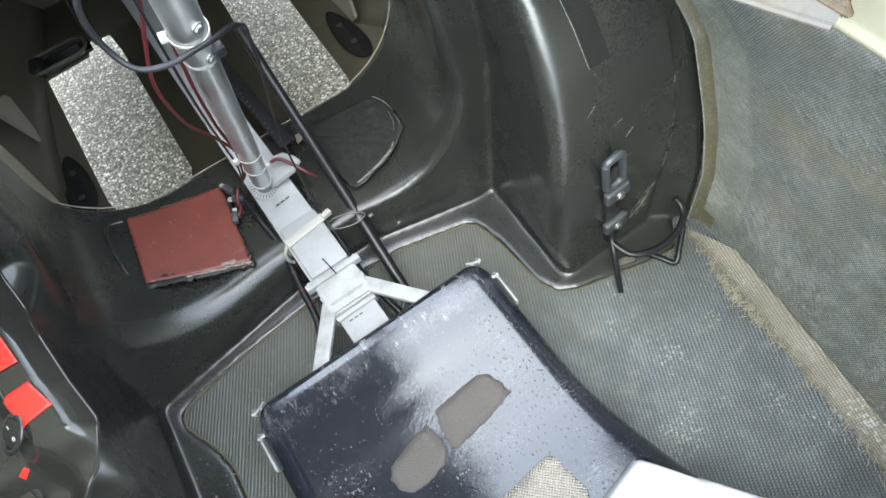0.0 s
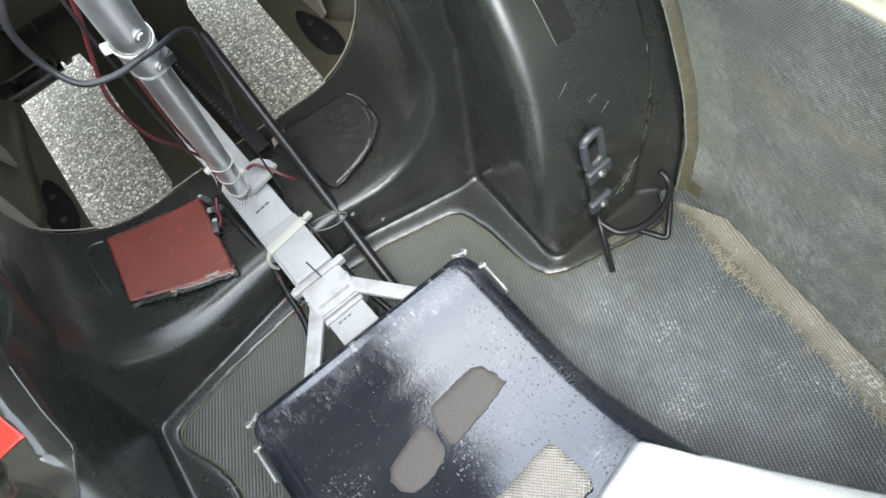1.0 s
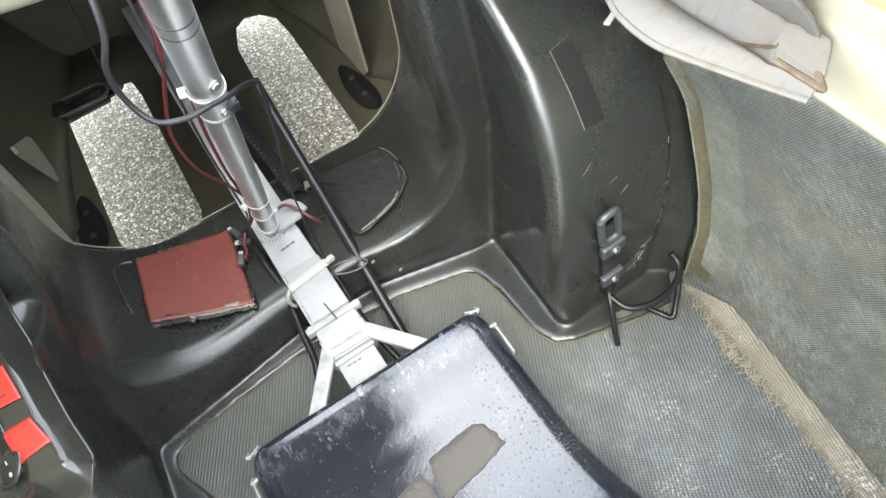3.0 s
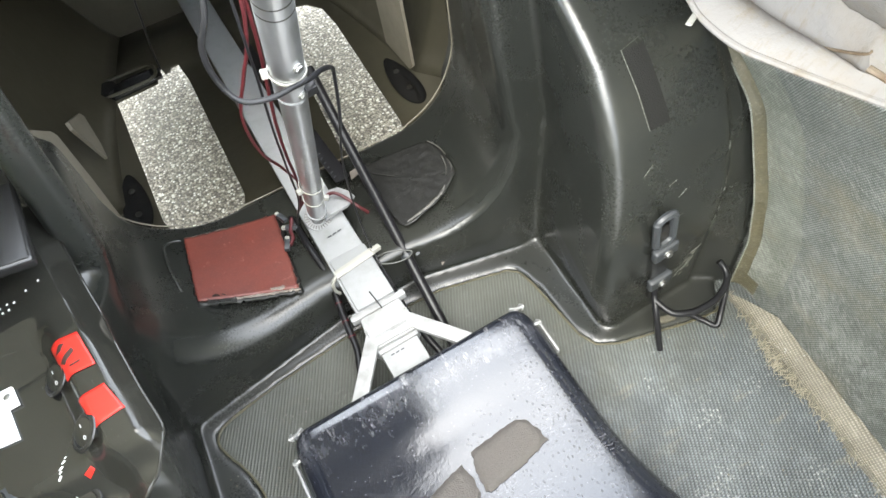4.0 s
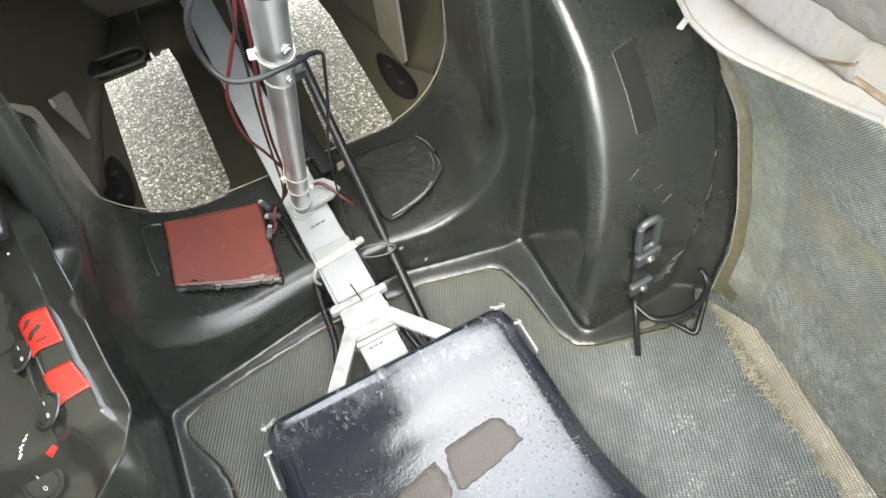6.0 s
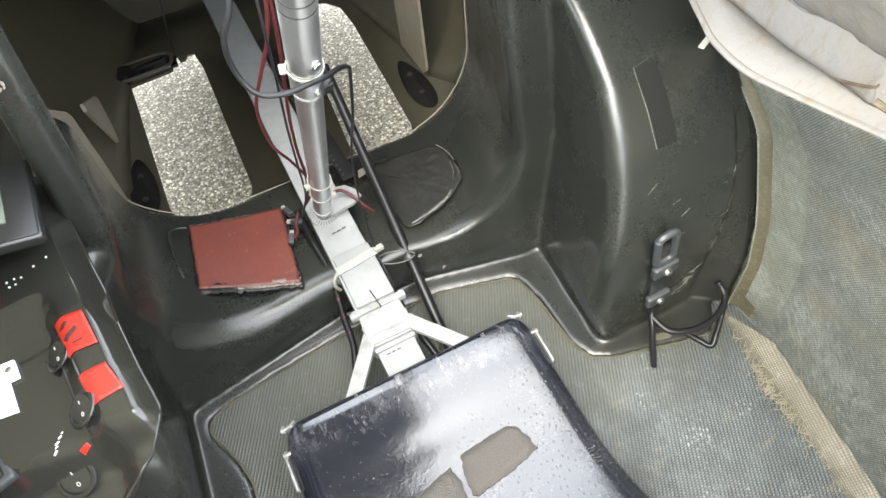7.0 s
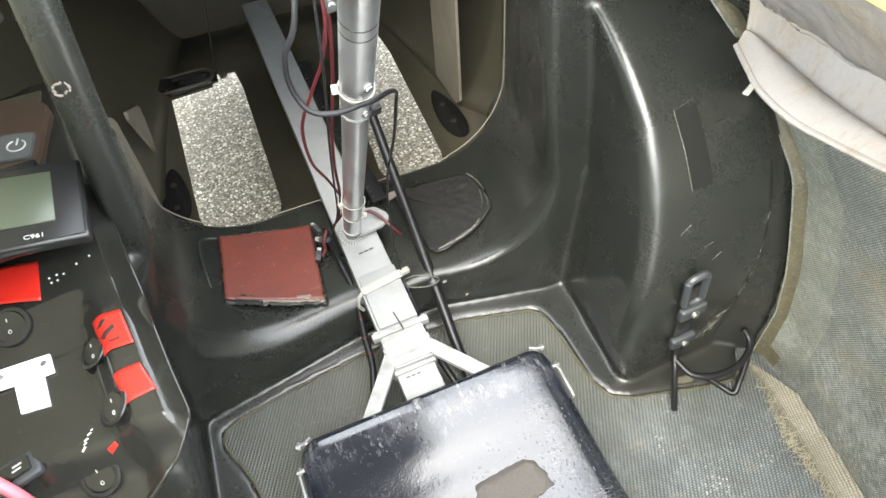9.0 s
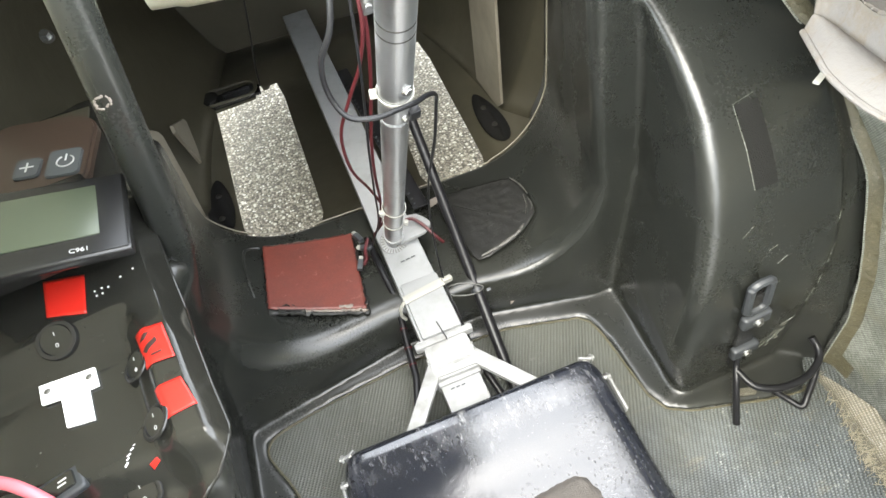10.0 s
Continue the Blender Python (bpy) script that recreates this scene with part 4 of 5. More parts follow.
wires = [
    [(0.008, 0.145, 0.56), (0.006, 0.140, 0.515), (-0.004, 0.148, 0.475), (-0.016, 0.161, 0.444), (-0.034, 0.190, 0.385), (-0.035, 0.215, 0.318), (-0.022, 0.241, 0.260), (-0.012, 0.256, 0.210), (-0.016, 0.272, 0.165), (-0.028, 0.30, 0.12)],
    [(0.010, 0.148, 0.56), (0.009, 0.142, 0.515), (0.004, 0.154, 0.462), (-0.002, 0.175, 0.41), (-0.008, 0.198, 0.355), (-0.012, 0.223, 0.29), (-0.013, 0.248, 0.225), (-0.02, 0.277, 0.16), (-0.032, 0.30, 0.115)],
]
for pts in wires:
    ob = part("red_wire", tube(pts, 0.0017, 8, 6), REDWIRE)
    tagged(ob, "thin dark red wire hanging beside the steering tube", "wire", "red wires")
ob = part("black_wire", tube([(0.002, 0.140, 0.54), (-0.004, 0.136, 0.49), (-0.008, 0.150, 0.44), (-0.014, 0.182, 0.36), (-0.018, 0.222, 0.27), (-0.022, 0.262, 0.18), (-0.036, 0.294, 0.11), (-0.040, 0.30, 0.095)], 0.0013, 8, 6), CABLE)
tagged(ob, "thin black wire along the steering tube", "wire")
ob = part("red_wire", tube([(0.016, 0.30, 0.122), (0.026, 0.297, 0.124), (0.037, 0.285, 0.119), (0.048, 0.268, 0.108), (0.058, 0.262, 0.092)], 0.0024, 8, 6), REDWIRE)
tagged(ob, "short dark red wire over the lug", "wire", "red wires")
ob = part("red_wire", tube([(-0.043, 0.315, 0.095), (-0.052, 0.300, 0.090), (-0.054, 0.287, 0.088), (-0.062, 0.276, 0.088)], 0.0026, 8, 6), REDWIRE)
tagged(ob, "short dark red wire at the heel plate", "wire", "red wires")
for p, a in (((-0.055, 0.326, 0.093), 20), ((-0.049, 0.306, 0.088), 60), ((-0.066, 0.279, 0.088), -20)):
    c = thing("wire_connector", "small grey and white wire connector", "connector", "wire connectors")
    part("housing", block((0.008, 0.018, 0.007), pose(*p, 0, 15, a), 0.0012), GREYPLASTIC, c)
    part("plug", block((0.006, 0.008, 0.005), pose(p[0] - 0.011 * math.sin(radians(a)), p[1] + 0.011 * math.cos(radians(a)), p[2], 0, 15, a), 0.001), TIE, c)
wc = thing("wire_connector", "small steel terminal at the end of the red wires", "connector", "wire connectors")
part("housing", block((0.013, 0.011, 0.024), Matrix.Translation((0.0145, 0.141, 0.530)) @ D.to_track_quat("Z", "Y").to_matrix().to_4x4(), 0.002), STEEL, wc)
part("screw", tube([(0.0125, 0.135, 0.527), (0.0122, 0.132, 0.526)], 0.003, 10, 1), STEEL, wc)
# loom under the left side of the boom, tied with red thread
loom = thing("wire_loom", "black wire loom with red marks beside the boom", "wire loom")
lp = [(-0.044, 0.33, 0.08), (-0.040, 0.26, 0.086), (-0.036, 0.205, 0.07), (-0.043, 0.148, 0.052), (-0.047, 0.101, 0.045), (-0.058, 0.06, 0.04), (-0.06, 0.0, 0.03)]
part("sheath", tube(lp, 0.0048, 10, 8), CABLE, loom)
for k in (17, 21, 25, 29):
    q = spline(lp, 8)
    ring(q[k], q[k + 1] - q[k], 0.0046, 0.0008, 0.0018, "red_mark", loom, REDWIRE)
ob = part("black_hose", tube([(0.022, 0.30, 0.07), (0.034, 0.22, 0.066), (0.034, 0.15, 0.06), (0.036, 0.10, 0.05), (0.05, 0.03, 0.03)], 0.005, 10, 8), CABLE)
tagged(ob, "black hose along the side of the boom", "hose")
leaf = [(0.034, 0.188), (0.050, 0.190), (0.068, 0.184), (0.082, 0.172), (0.070, 0.166), (0.052, 0.168), (0.036, 0.176)]
ob = part("tie_loop", tube(spline([(x, y, 0.083 + 0.002 * math.sin(60 * x)) for x, y in leaf], 6, True) + [(0.034, 0.188, 0.0848)], 0.0010, 8, 1), GREYTIE)
tagged(ob, "dull translucent grey tie loop beside the boom", "cable tie", "cable ties")

rod = thing("push_rod", "black tubular push rod beside the boom", "rod")
a, b = Vector((0.0705, 0.045, 0.010)), Vector((0.083, 0.47, 0.203))
part("tube", tube([a, b], 0.0075, 16, 1), CABLE, rod)
ring(a.lerp(b, 0.31), b - a, 0.0076, 0.0014, 0.005, "clip", rod, GREYPLASTIC)
part("clip_tag", block((0.006, 0.004, 0.006), pose(0.088, 0.168, 0.075, 20, 0, 0), 0.0006), GREYPLASTIC, rod)


# ---- seat ----
SEAT_Z = [(-0.75, 0.52), (-0.55, 0.33), (-0.45, 0.235), (-0.38, 0.175), (-0.31, 0.13), (-0.25, 0.106), (-0.2, 0.094), (-0.14, 0.0905), (-0.09, 0.0925), (-0.05, 0.0955), (-0.025, 0.0970), (-0.010, 0.0982), (0.002, 0.0984), (0.011, 0.0965), (0.0165, 0.087), (0.019, 0.055)]
SEAT_V = [0.019, 0.0165, 0.011, 0.002, -0.010, -0.025, -0.05, -0.09, -0.14, -0.2, -0.25, -0.31, -0.38, -0.45, -0.55, -0.75]


def smooth_table(table):
    path = spline([(a, b, 0) for a, b in table], 10)
    xs, ys = [p.x for p in path], [p.y for p in path]
    return lambda v: float(np.interp(v, xs, ys))


seat_z = smooth_table(SEAT_Z)
seat_row = spline([(y, dict(SEAT_Z)[y], 0) for y in SEAT_V], 6)


def seat_half(y):
    return 0.166 + 0.012 * max(0, (-y - 0.17) / 0.1) ** 1.2 - 0.010 * max(0, (y + 0.02) / 0.039) ** 2.5


def seat_dip(x, y):
    return -0.002 * (1 - (x / 0.16) ** 2) * min(1, max(0, (-y) / 0.08))


def seat_point(u, v):
    p = seat_row[round(v * (len(seat_row) - 1))]
    y, z = p.x, p.y
    hw = seat_half(y)
    a = 2 * u - 1
    e = max(0.0, (abs(a) - 0.84) / 0.16)
    x = a * hw if e == 0 else math.copysign(hw * (0.84 + 0.16 * math.sin(e * math.pi / 2)), a)
    return Vector((x, y, z + seat_dip(x, y) - 0.035 * (1 - math.cos(e * math.pi / 2)) ** 1.2 - 0.012 * e ** 4))


seat = thing("seat", "glossy black moulded plastic seat shell, scratched along its front edge", "seat")
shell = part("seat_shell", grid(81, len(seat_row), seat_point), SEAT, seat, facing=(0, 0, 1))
m = shell.modifiers.new("thickness", "SOLIDIFY")
m.thickness = 0.004
for sign in (-1, 1):
    rail = part("side_rail", block((0.003, 0.044, 0.010), pose(sign * 0.1655, -0.035, 0.080, 0, 0, sign * -2), 0.001), CAST, seat, "pale aluminium side rail")
    for y, out in ((-0.0135, 0.168), (0.016, 0.1625)):
        bm = tube([(sign * 0.148, y, 0.085), (sign * out, y, 0.085)], 0.0028, 12, 1)
        tube([(sign * (out - 0.005), y, 0.085), (sign * (out - 0.0025), y, 0.085)], 0.0050, 6, 1, True, bm)
        part("pin", bm, STEEL, seat, "steel pin", smooth=False)
    part("corner_bracket", block((0.014, 0.0025, 0.010), pose(sign * 0.1500, 0.0165, 0.085, 0, 0, sign * -28), 0.001), CAST, seat)


def seat_patch(outline, name, material, label, category, lift=0.0022, group=""):
    """A thin sheet laid on the seat, with a ragged outline."""
    rng = random.Random(len(name) + len(outline))
    pts = []
    n = len(outline)
    for i in range(n):
        a, b = Vector((*outline[i], 0)), Vector((*outline[(i + 1) % n], 0))
        k = max(2, int((b - a).length / 0.004))
        for q in range(k):
            p = a.lerp(b, q / k)
            pts.append((p.x + rng.gauss(0, 0.0006), p.y + rng.gauss(0, 0.0006)))
    bm = bmesh.new()
    vs = [bm.verts.new((x, y, 0)) for x, y in pts]
    es = [bm.edges.new((vs[i], vs[(i + 1) % len(vs)])) for i in range(len(vs))]
    bmesh.ops.triangle_fill(bm, edges=es, use_beauty=True)
    for _ in range(3):
        long = [e for e in bm.edges if e.calc_length() > 0.016 and not e.is_boundary]
        if not long:
            break
        bmesh.ops.subdivide_edges(bm, edges=long, cuts=1)
        bmesh.ops.triangulate(bm, faces=bm.faces)
    for v in bm.verts:
        v.co.z = seat_z(v.co.y) + seat_dip(v.co.x, v.co.y) + lift
    ob = part(name, bm, material, facing=(0, 0, 1))
    m = ob.modifiers.new("thickness", "SOLIDIFY")
    m.thickness = 0.0016
    return tagged(ob, label, category, group)


seat_patch([(0.012, -0.107), (0.036, -0.104), (0.068, -0.102), (0.082, -0.108), (0.088, -0.122), (0.092, -0.139), (0.059, -0.147), (0.010, -0.153), (0.006, -0.150), (0.0065, -0.127)], "velcro_patch", VELCRO, "brown-grey velcro patch stuck on the seat", "velcro", group="velcro patches on the seat")
seat_patch([(-0.059, -0.128), (-0.031, -0.119), (-0.004, -0.113), (0.0005, -0.132), (-0.002, -0.152), (-0.011, -0.159), (-0.035, -0.165), (-0.052, -0.163), (-0.061, -0.155), (-0.065, -0.139)], "velcro_patch", VELCRO, "torn brown-grey velcro patch stuck on the seat", "velcro", group="velcro patches on the seat")
seat_patch([(0.078, -0.214), (0.085, -0.218), (0.091, -0.262), (0.086, -0.27), (0.0, -0.285), (-0.01, -0.278), (0.0, -0.222)], "mesh_pad", BEIGE, "beige mesh pad stuck on the seat", "pad", 0.003)


# white towelling draped over the back of the seat
def towel_point(u, v):
    front = Vector((-0.14, -0.325, 0)).lerp(Vector((0.146, -0.266, 0)), u)
    back = Vector((-0.28, -0.60, 0)).lerp(Vector((0.40, -0.60, 0)), u)
    p = front.lerp(back, v)
    x, y = p.x, p.y
    inside = max(0.0, 1 - (abs(x) / (seat_half(y) + 0.02)) ** 8)
    z = 0.03 + (seat_z(y) - 0.03) * inside if abs(x) < seat_half(y) + 0.02 else 0.03
    z = max(z, seat_z(y) - 0.03 - 1.2 * max(0, abs(x) - seat_half(y)))
    fat = 0.026 * (1 - (1 - min(1, v / 0.05)) ** 3) * (1 - (1 - min(1, min(u, 1 - u) / 0.05)) ** 3)
    return Vector((x, y, max(z, 0.02) + 0.006 + fat + 0.003 * noise.noise((x * 14, y * 14, 1))))


ob = part("towel", grid(60, 60, towel_point), TOWEL, facing=(0, 0, 1))
m = ob.modifiers.new("thickness", "SOLIDIFY")
m.thickness = 0.008
tagged(ob, "thick white towel draped over the seat back", "towel")


# ---- heel plates ----
def bent_plate(corners, name, material, parent, lift=0.0, thick=0.004, rag=0.0, box=(0, 1, 0, 1)):
    """A slightly bent plate between four corners; box picks a stretch of it, rag frays its rim."""
    a, b, c, d = (Vector(q) for q in corners)

    def fn(u, v):
        e = min(u, 1 - u, v, 1 - v)
        fray = rag * (1 if e < 0.01 else 0)
        u, v = box[0] + (box[1] - box[0]) * u, box[2] + (box[3] - box[2]) * v
        p = a.lerp(b, u).lerp(d.lerp(c, u), v)
        p += Vector((noise.noise((u * 23, v * 23, 1)), noise.noise((u * 23, v * 23, 5)), 0)) * fray
        p.z += lift - 0.006 * math.sin(math.pi * u) * 0.5
        return p
    ob = part(name, grid(30, 30, fn), material, parent, facing=(0, 0, 1))
    m = ob.modifiers.new("thickness", "SOLIDIFY")
    m.thickness = thick
    return ob


hp = thing("heel_plate", "worn red plate with a chipped pale edge under the heel", "heel plate", "heel plates")
C = [(-0.196, 0.378, 0.09), (-0.063, 0.357, 0.074), (-0.077, 0.204, 0.086), (-0.202, 0.247, 0.105)]
bent_plate(C, "plate", REDPLATE, hp, 0.0015, 0.0018, 0.003)
bent_plate(C, "chipped_edge", RAW, hp, 0.0002, 0.0012, 0.007, (0.28, 1.0, 0.96, 1.022))
bent_plate(C, "torn_film", SCUFF, hp, 0.0012, 0.0008, 0.010, (0.10, 0.36, 0.965, 1.05))
bent_plate(C, "chip", RAW, hp, 0.0021, 0.0006, 0.006, (0.72, 0.86, 0.955, 0.985))
bent_plate(C, "worn_top_edge", RAW, hp, 0.0003, 0.0012, 0.004, (0.0, 0.66, -0.012, 0.02))
bent_plate(C, "under_sheet", SCUFF, hp, -0.0018, 0.003, 0.006, (-0.015, 1.02, -0.01, 1.05))
part("moulded_rim", tube([(-0.199, 0.368, 0.100), (-0.214, 0.366, 0.108), (-0.221, 0.352, 0.112), (-0.2205, 0.315, 0.113), (-0.218, 0.278, 0.108), (-0.214, 0.246, 0.101)], 0.0022, 8, 6), BLACK, hp, "raised black rim with a pale worn edge")
hp = thing("heel_plate", "dark scuffed rubber heel plate with a worn rim", "heel plate", "heel plates")
PAD = [(0.080, 0.366), (0.120, 0.362), (0.160, 0.352), (0.190, 0.343), (0.201, 0.326), (0.203, 0.290), (0.200, 0.255), (0.186, 0.240), (0.160, 0.224), (0.125, 0.214), (0.094, 0.212), (0.086, 0.250), (0.080, 0.310)]


def pad_z(x, y):
    """Height of the pad, hollow across and rising towards the seat and the side."""
    u, v = (x - 0.080) / 0.12, (0.37 - y) / 0.15
    return 0.068 + 0.020 * u + 0.016 * v - 0.004 * u * v + 0.0012


def pad_point(u, v):
    rim = pad_rim[round(u * (len(pad_rim) - 1))]
    p = Vector((0.140, 0.288, 0)).lerp(rim, max(v, 0.001))
    fray = 0.0025 * noise.noise((p.x * 160, p.y * 160, 2)) * v ** 6
    p.x, p.y = p.x + fray, p.y + fray
    return Vector((p.x, p.y, pad_z(p.x, p.y) + 0.0018 * noise.noise((p.x * 45, p.y * 45, 4)) * v + 0.0010 * noise.noise((p.x * 120, p.y * 120, 9)) + 0.0006 * v ** 8))


pad_rim = spline([(x, y, 0) for x, y in PAD], 6, True)
pad_rim.append(pad_rim[0])
pad = part("pad", grid(len(pad_rim), 16, pad_point), SCUFF, hp, facing=(0, 0, 1))
m = pad.modifiers.new("thickness", "SOLIDIFY")
m.thickness = 0.0012


def torn_strip(points, wide, seed):
    """A narrow torn ribbon lying along points on the pad."""
    path = spline([(x, y, 0) for x, y in points], 8)

    def fn(u, v):
        i = min(int(u * (len(path) - 1)), len(path) - 2)
        p, d = path[i], (path[i + 1] - path[i]).normalized()
        w = wide * (0.55 + 0.45 * math.sin(math.pi * min(1, u * 1.05))) * (1 + 0.5 * noise.noise((u * 19, seed, 0)))
        q = p + Vector((-d.y, d.x, 0)) * (v - 0.5) * w
        return Vector((q.x, q.y, pad_z(q.x, q.y) + 0.0032 + 0.0016 * math.sin(math.pi * v) + 0.0006 * noise.noise((u * 40, v * 3, seed))))
    return grid(40, 5, fn)


part("worn_rim", torn_strip([(0.173, 0.236), (0.160, 0.2265), (0.135, 0.219), (0.112, 0.216), (0.097, 0.2145)], 0.0055, 3), FRAY, hp, "pale worn rim")
for k, pts in enumerate(([(0.196, 0.335), (0.203, 0.312), (0.204, 0.285)], [(0.198, 0.290), (0.193, 0.268), (0.183, 0.250)], [(0.201, 0.280), (0.199, 0.262), (0.192, 0.252)])):
    part("torn_film", torn_strip(pts, 0.0022, 11 + k), FRAY, hp, "pale torn film")
part("scrap", slab([(0.07, 0.372), (0.095, 0.376), (0.088, 0.362), (0.066, 0.356)], 0.002, 0.0004, pose(0, 0, 0.0705)), RAW, hp)

# small clip and shavings on the ledge
ob = part("grey_flake", slab([(0, 0), (0.012, 0.003), (0.016, 0.009), (0.004, 0.007)], 0.001, 0, pose(0.118, 0.165, 0.0225, 20, 0, 10)), RAW)
tagged(ob, "pale flake of dirt on the ledge", "flake")


# ---- on the wheel arch ----
def on_drum(x, z, out):
    """A point over the arch's rear face."""
    y = drum_y(z)
    n = Vector((0, y - 0.26, max(z, 0.16) - 0.16)).normalized()
    p = Vector((x, y, z))
    a, b = 0.04, -0.04
    for _ in range(14):
        c = (a + b) / 2
        q = p + n * c
        if float(moulding(*(np.array([w]) for w in q))[0]) > 0:
            a = c
        else:
            b = c
    return p + n * ((a + b) / 2 + out)


def hook_tape(u, v):
    z = 0.318 + 0.062 * v
    x = 0.303 + 0.024 * u + (0.0 if v < 0.5 else 0.0) - 0.003 * v
    return on_drum(x, z, 0.0016)


ht = thing("hook_tape", "matte black hook tape strip stuck on the wheel arch", "hook tape")
part("strip", grid(8, 24, hook_tape), MATTE, ht)
part("glue_line", tube([on_drum(0.3025, 0.318, 0.001), on_drum(0.301, 0.35, 0.001), on_drum(0.2995, 0.381, 0.001), on_drum(0.322, 0.384, 0.001)], 0.0003, 6, 1), PALE, ht)

br = thing("strap_bracket", "dark grey plastic strap bracket screwed on the wheel arch", "bracket")


def loop_ring(cx, cz, w, h, y, r, tilt=0):
    pts = [(cx + a * math.cos(radians(tilt)) - b * math.sin(radians(tilt)), y, cz + a * math.sin(radians(tilt)) + b * math.cos(radians(tilt))) for a, b in rounded(w, h, min(w, h) * 0.35, 3)]
    bm = bmesh.new()
    path = spline(pts + pts[:1], 3)
    return tube(path, r, 8, 1, False, bm)


part("loop", loop_ring(0.3055, 0.208, 0.023, 0.056, -0.0455, 0.0046, 10), GREYPLASTIC, br)
for cx, cy, cz in ((0.3145, -0.0475, 0.163), (0.3240, -0.0475, 0.088)):
    part("saddle", block((0.034, 0.010, 0.022), pose(cx, cy, cz, 0, -8, 0), 0.004, 3), GREYPLASTIC, br)
    bolt(br, (cx, cy - 0.005, cz), (0, -1, 0), 0.0042, 0.004)
part("backing", block((0.024, 0.006, 0.165), pose(0.3185, -0.0425, 0.125, 0, -8, 0), 0.002), BEZEL, br)

# pale scratches and chips low on the arch
def scratches():
    rng = random.Random(21)
    bm = bmesh.new()
    for cx, cz, sx, sz, n, lean in ((0.375, 0.075, 0.010, 0.016, 16, 0.9), (0.398, 0.19, 0.004, 0.035, 9, 3.0), (0.335, 0.24, 0.02, 0.03, 4, 0.5)):
        for _ in range(n):
            x, z, d = rng.gauss(cx, sx), max(0.03, rng.gauss(cz, sz)), rng.uniform(0.002, 0.008)
            a = math.atan(lean) + rng.gauss(0, 0.25)
            pts = [on_drum(x + d * k * math.cos(a), max(0.025, z + d * k * math.sin(a)), 0.0001) for k in (-1, 0, 1)]
            tube(pts, rng.uniform(0.00018, 0.0004), 4, 2, False, bm)
    return bm


ob = part("scratches", scratches(), PALE)
tagged(ob, "pale scratches on the black wheel arch", "scratches", kind="stuff")

hk = thing("wire_hook", "black bent wire hook standing at the foot of the wheel arch", "wire hook")
part("left_leg", tube([(0.322, -0.046, 0.075), (0.319, -0.052, 0.06), (0.312, -0.066, 0.048), (0.304, -0.087, 0.022), (0.300, -0.1, 0.004)], 0.0042, 10, 6), CABLE, hk)
part("loop", tube([(0.317, -0.058, 0.056), (0.325, -0.080, 0.051), (0.345, -0.092, 0.05), (0.367, -0.0955, 0.05), (0.389, -0.0935, 0.05), (0.408, -0.086, 0.05), (0.418, -0.078, 0.052), (0.422, -0.068, 0.056), (0.42, -0.058, 0.062)], 0.0044, 12, 8), CABLE, hk)
part("right_leg", tube([(0.416, -0.08, 0.050), (0.407, -0.092, 0.034), (0.395, -0.104, 0.016), (0.384, -0.112, 0.0045), (0.376, -0.098, 0.0035), (0.362, -0.078, 0.010)], 0.004, 10, 6), CABLE, hk)
# pale patch for a scuff under the hook, its shine put into the colour
ob = part("glue_blob", slab(rounded(0.024, 0.010, 0.0048), 0.003, 0.001, pose(0.336, -0.071, 0.0095, 0, 0, -15)), TAPE)
tagged(ob, "pale patch on the arch flange for the shine of a scuff", "glue")


# ---- cloth pouch on the right ----
def pouch_point(u, v):
    p = pouch_lip[min(int(u * (len(pouch_lip) - 1)), len(pouch_lip) - 1)]
    lens = math.sin(math.pi * min(1, u / 0.85)) ** 0.7 if u < 0.85 else 0.0
    w1 = 0.008 + 0.030 * lens
    wall = wall_x(p.y, 0.478) - 0.008
    if v < 0.35:
        k = v / 0.35
        return p + Vector((w1 * k, 0, 0.010 * math.sin(math.pi * k) + 0.006 * k))
    k = (v - 0.35) / 0.65
    a = p + Vector((w1, 0, 0.006))
    b = Vector((wall, p.y * 0.9 + 0.035 * (1 - u) ** 3, 0.482))
    q = a.lerp(b, min(1, k / 0.7))
    q.z += 0.012 * math.sin(math.pi * min(1, k / 0.7)) - 0.004 * (k < 0.05)
    if k > 0.7:
        z = 0.482 + 0.09 * (k - 0.7) / 0.3
        q = Vector((wall_x(p.y, z) - 0.008 - 0.006 * min(1, (k - 0.7) / 0.08), b.y, z))
    q.z += 0.004 * noise.noise((q.x * 40, q.y * 30, 5)) + 0.003 * noise.noise((q.x * 90, q.y * 90, 8))
    return q


pouch_lip = spline([(0.332, 0.042, 0.450), (0.320, 0.012, 0.448), (0.312, -0.012, 0.446), (0.308, -0.050, 0.446), (0.314, -0.082, 0.447), (0.325, -0.122, 0.448), (0.335, -0.160, 0.450)], 12)
FLAP = [Vector(q) for q in [(0.334, -0.130, 0.464), (0.350, -0.110, 0.472), (0.362, -0.122, 0.476), (0.338, -0.164, 0.460)]]
pouch = thing("cloth_pouch", "stained cream cloth pouch with brown bound edges under the rim", "pouch")
body = part("body", grid(73, 48, pouch_point), CLOTH, pouch, facing=(-0.5, 0, 1))
m = body.modifiers.new("thickness", "SOLIDIFY")
m.thickness = 0.003
part("piping", tube(pouch_lip, 0.0026, 8, 1), CLOTH, pouch, "cream piping with stitches")
crease = [pouch_point(k / 72 * 0.85, 0.36) + Vector((0, 0, 0.0012)) for k in range(0, 73, 3)]
part("seam", tube(crease, 0.0012, 6, 1), RUST, pouch, "dark seam")
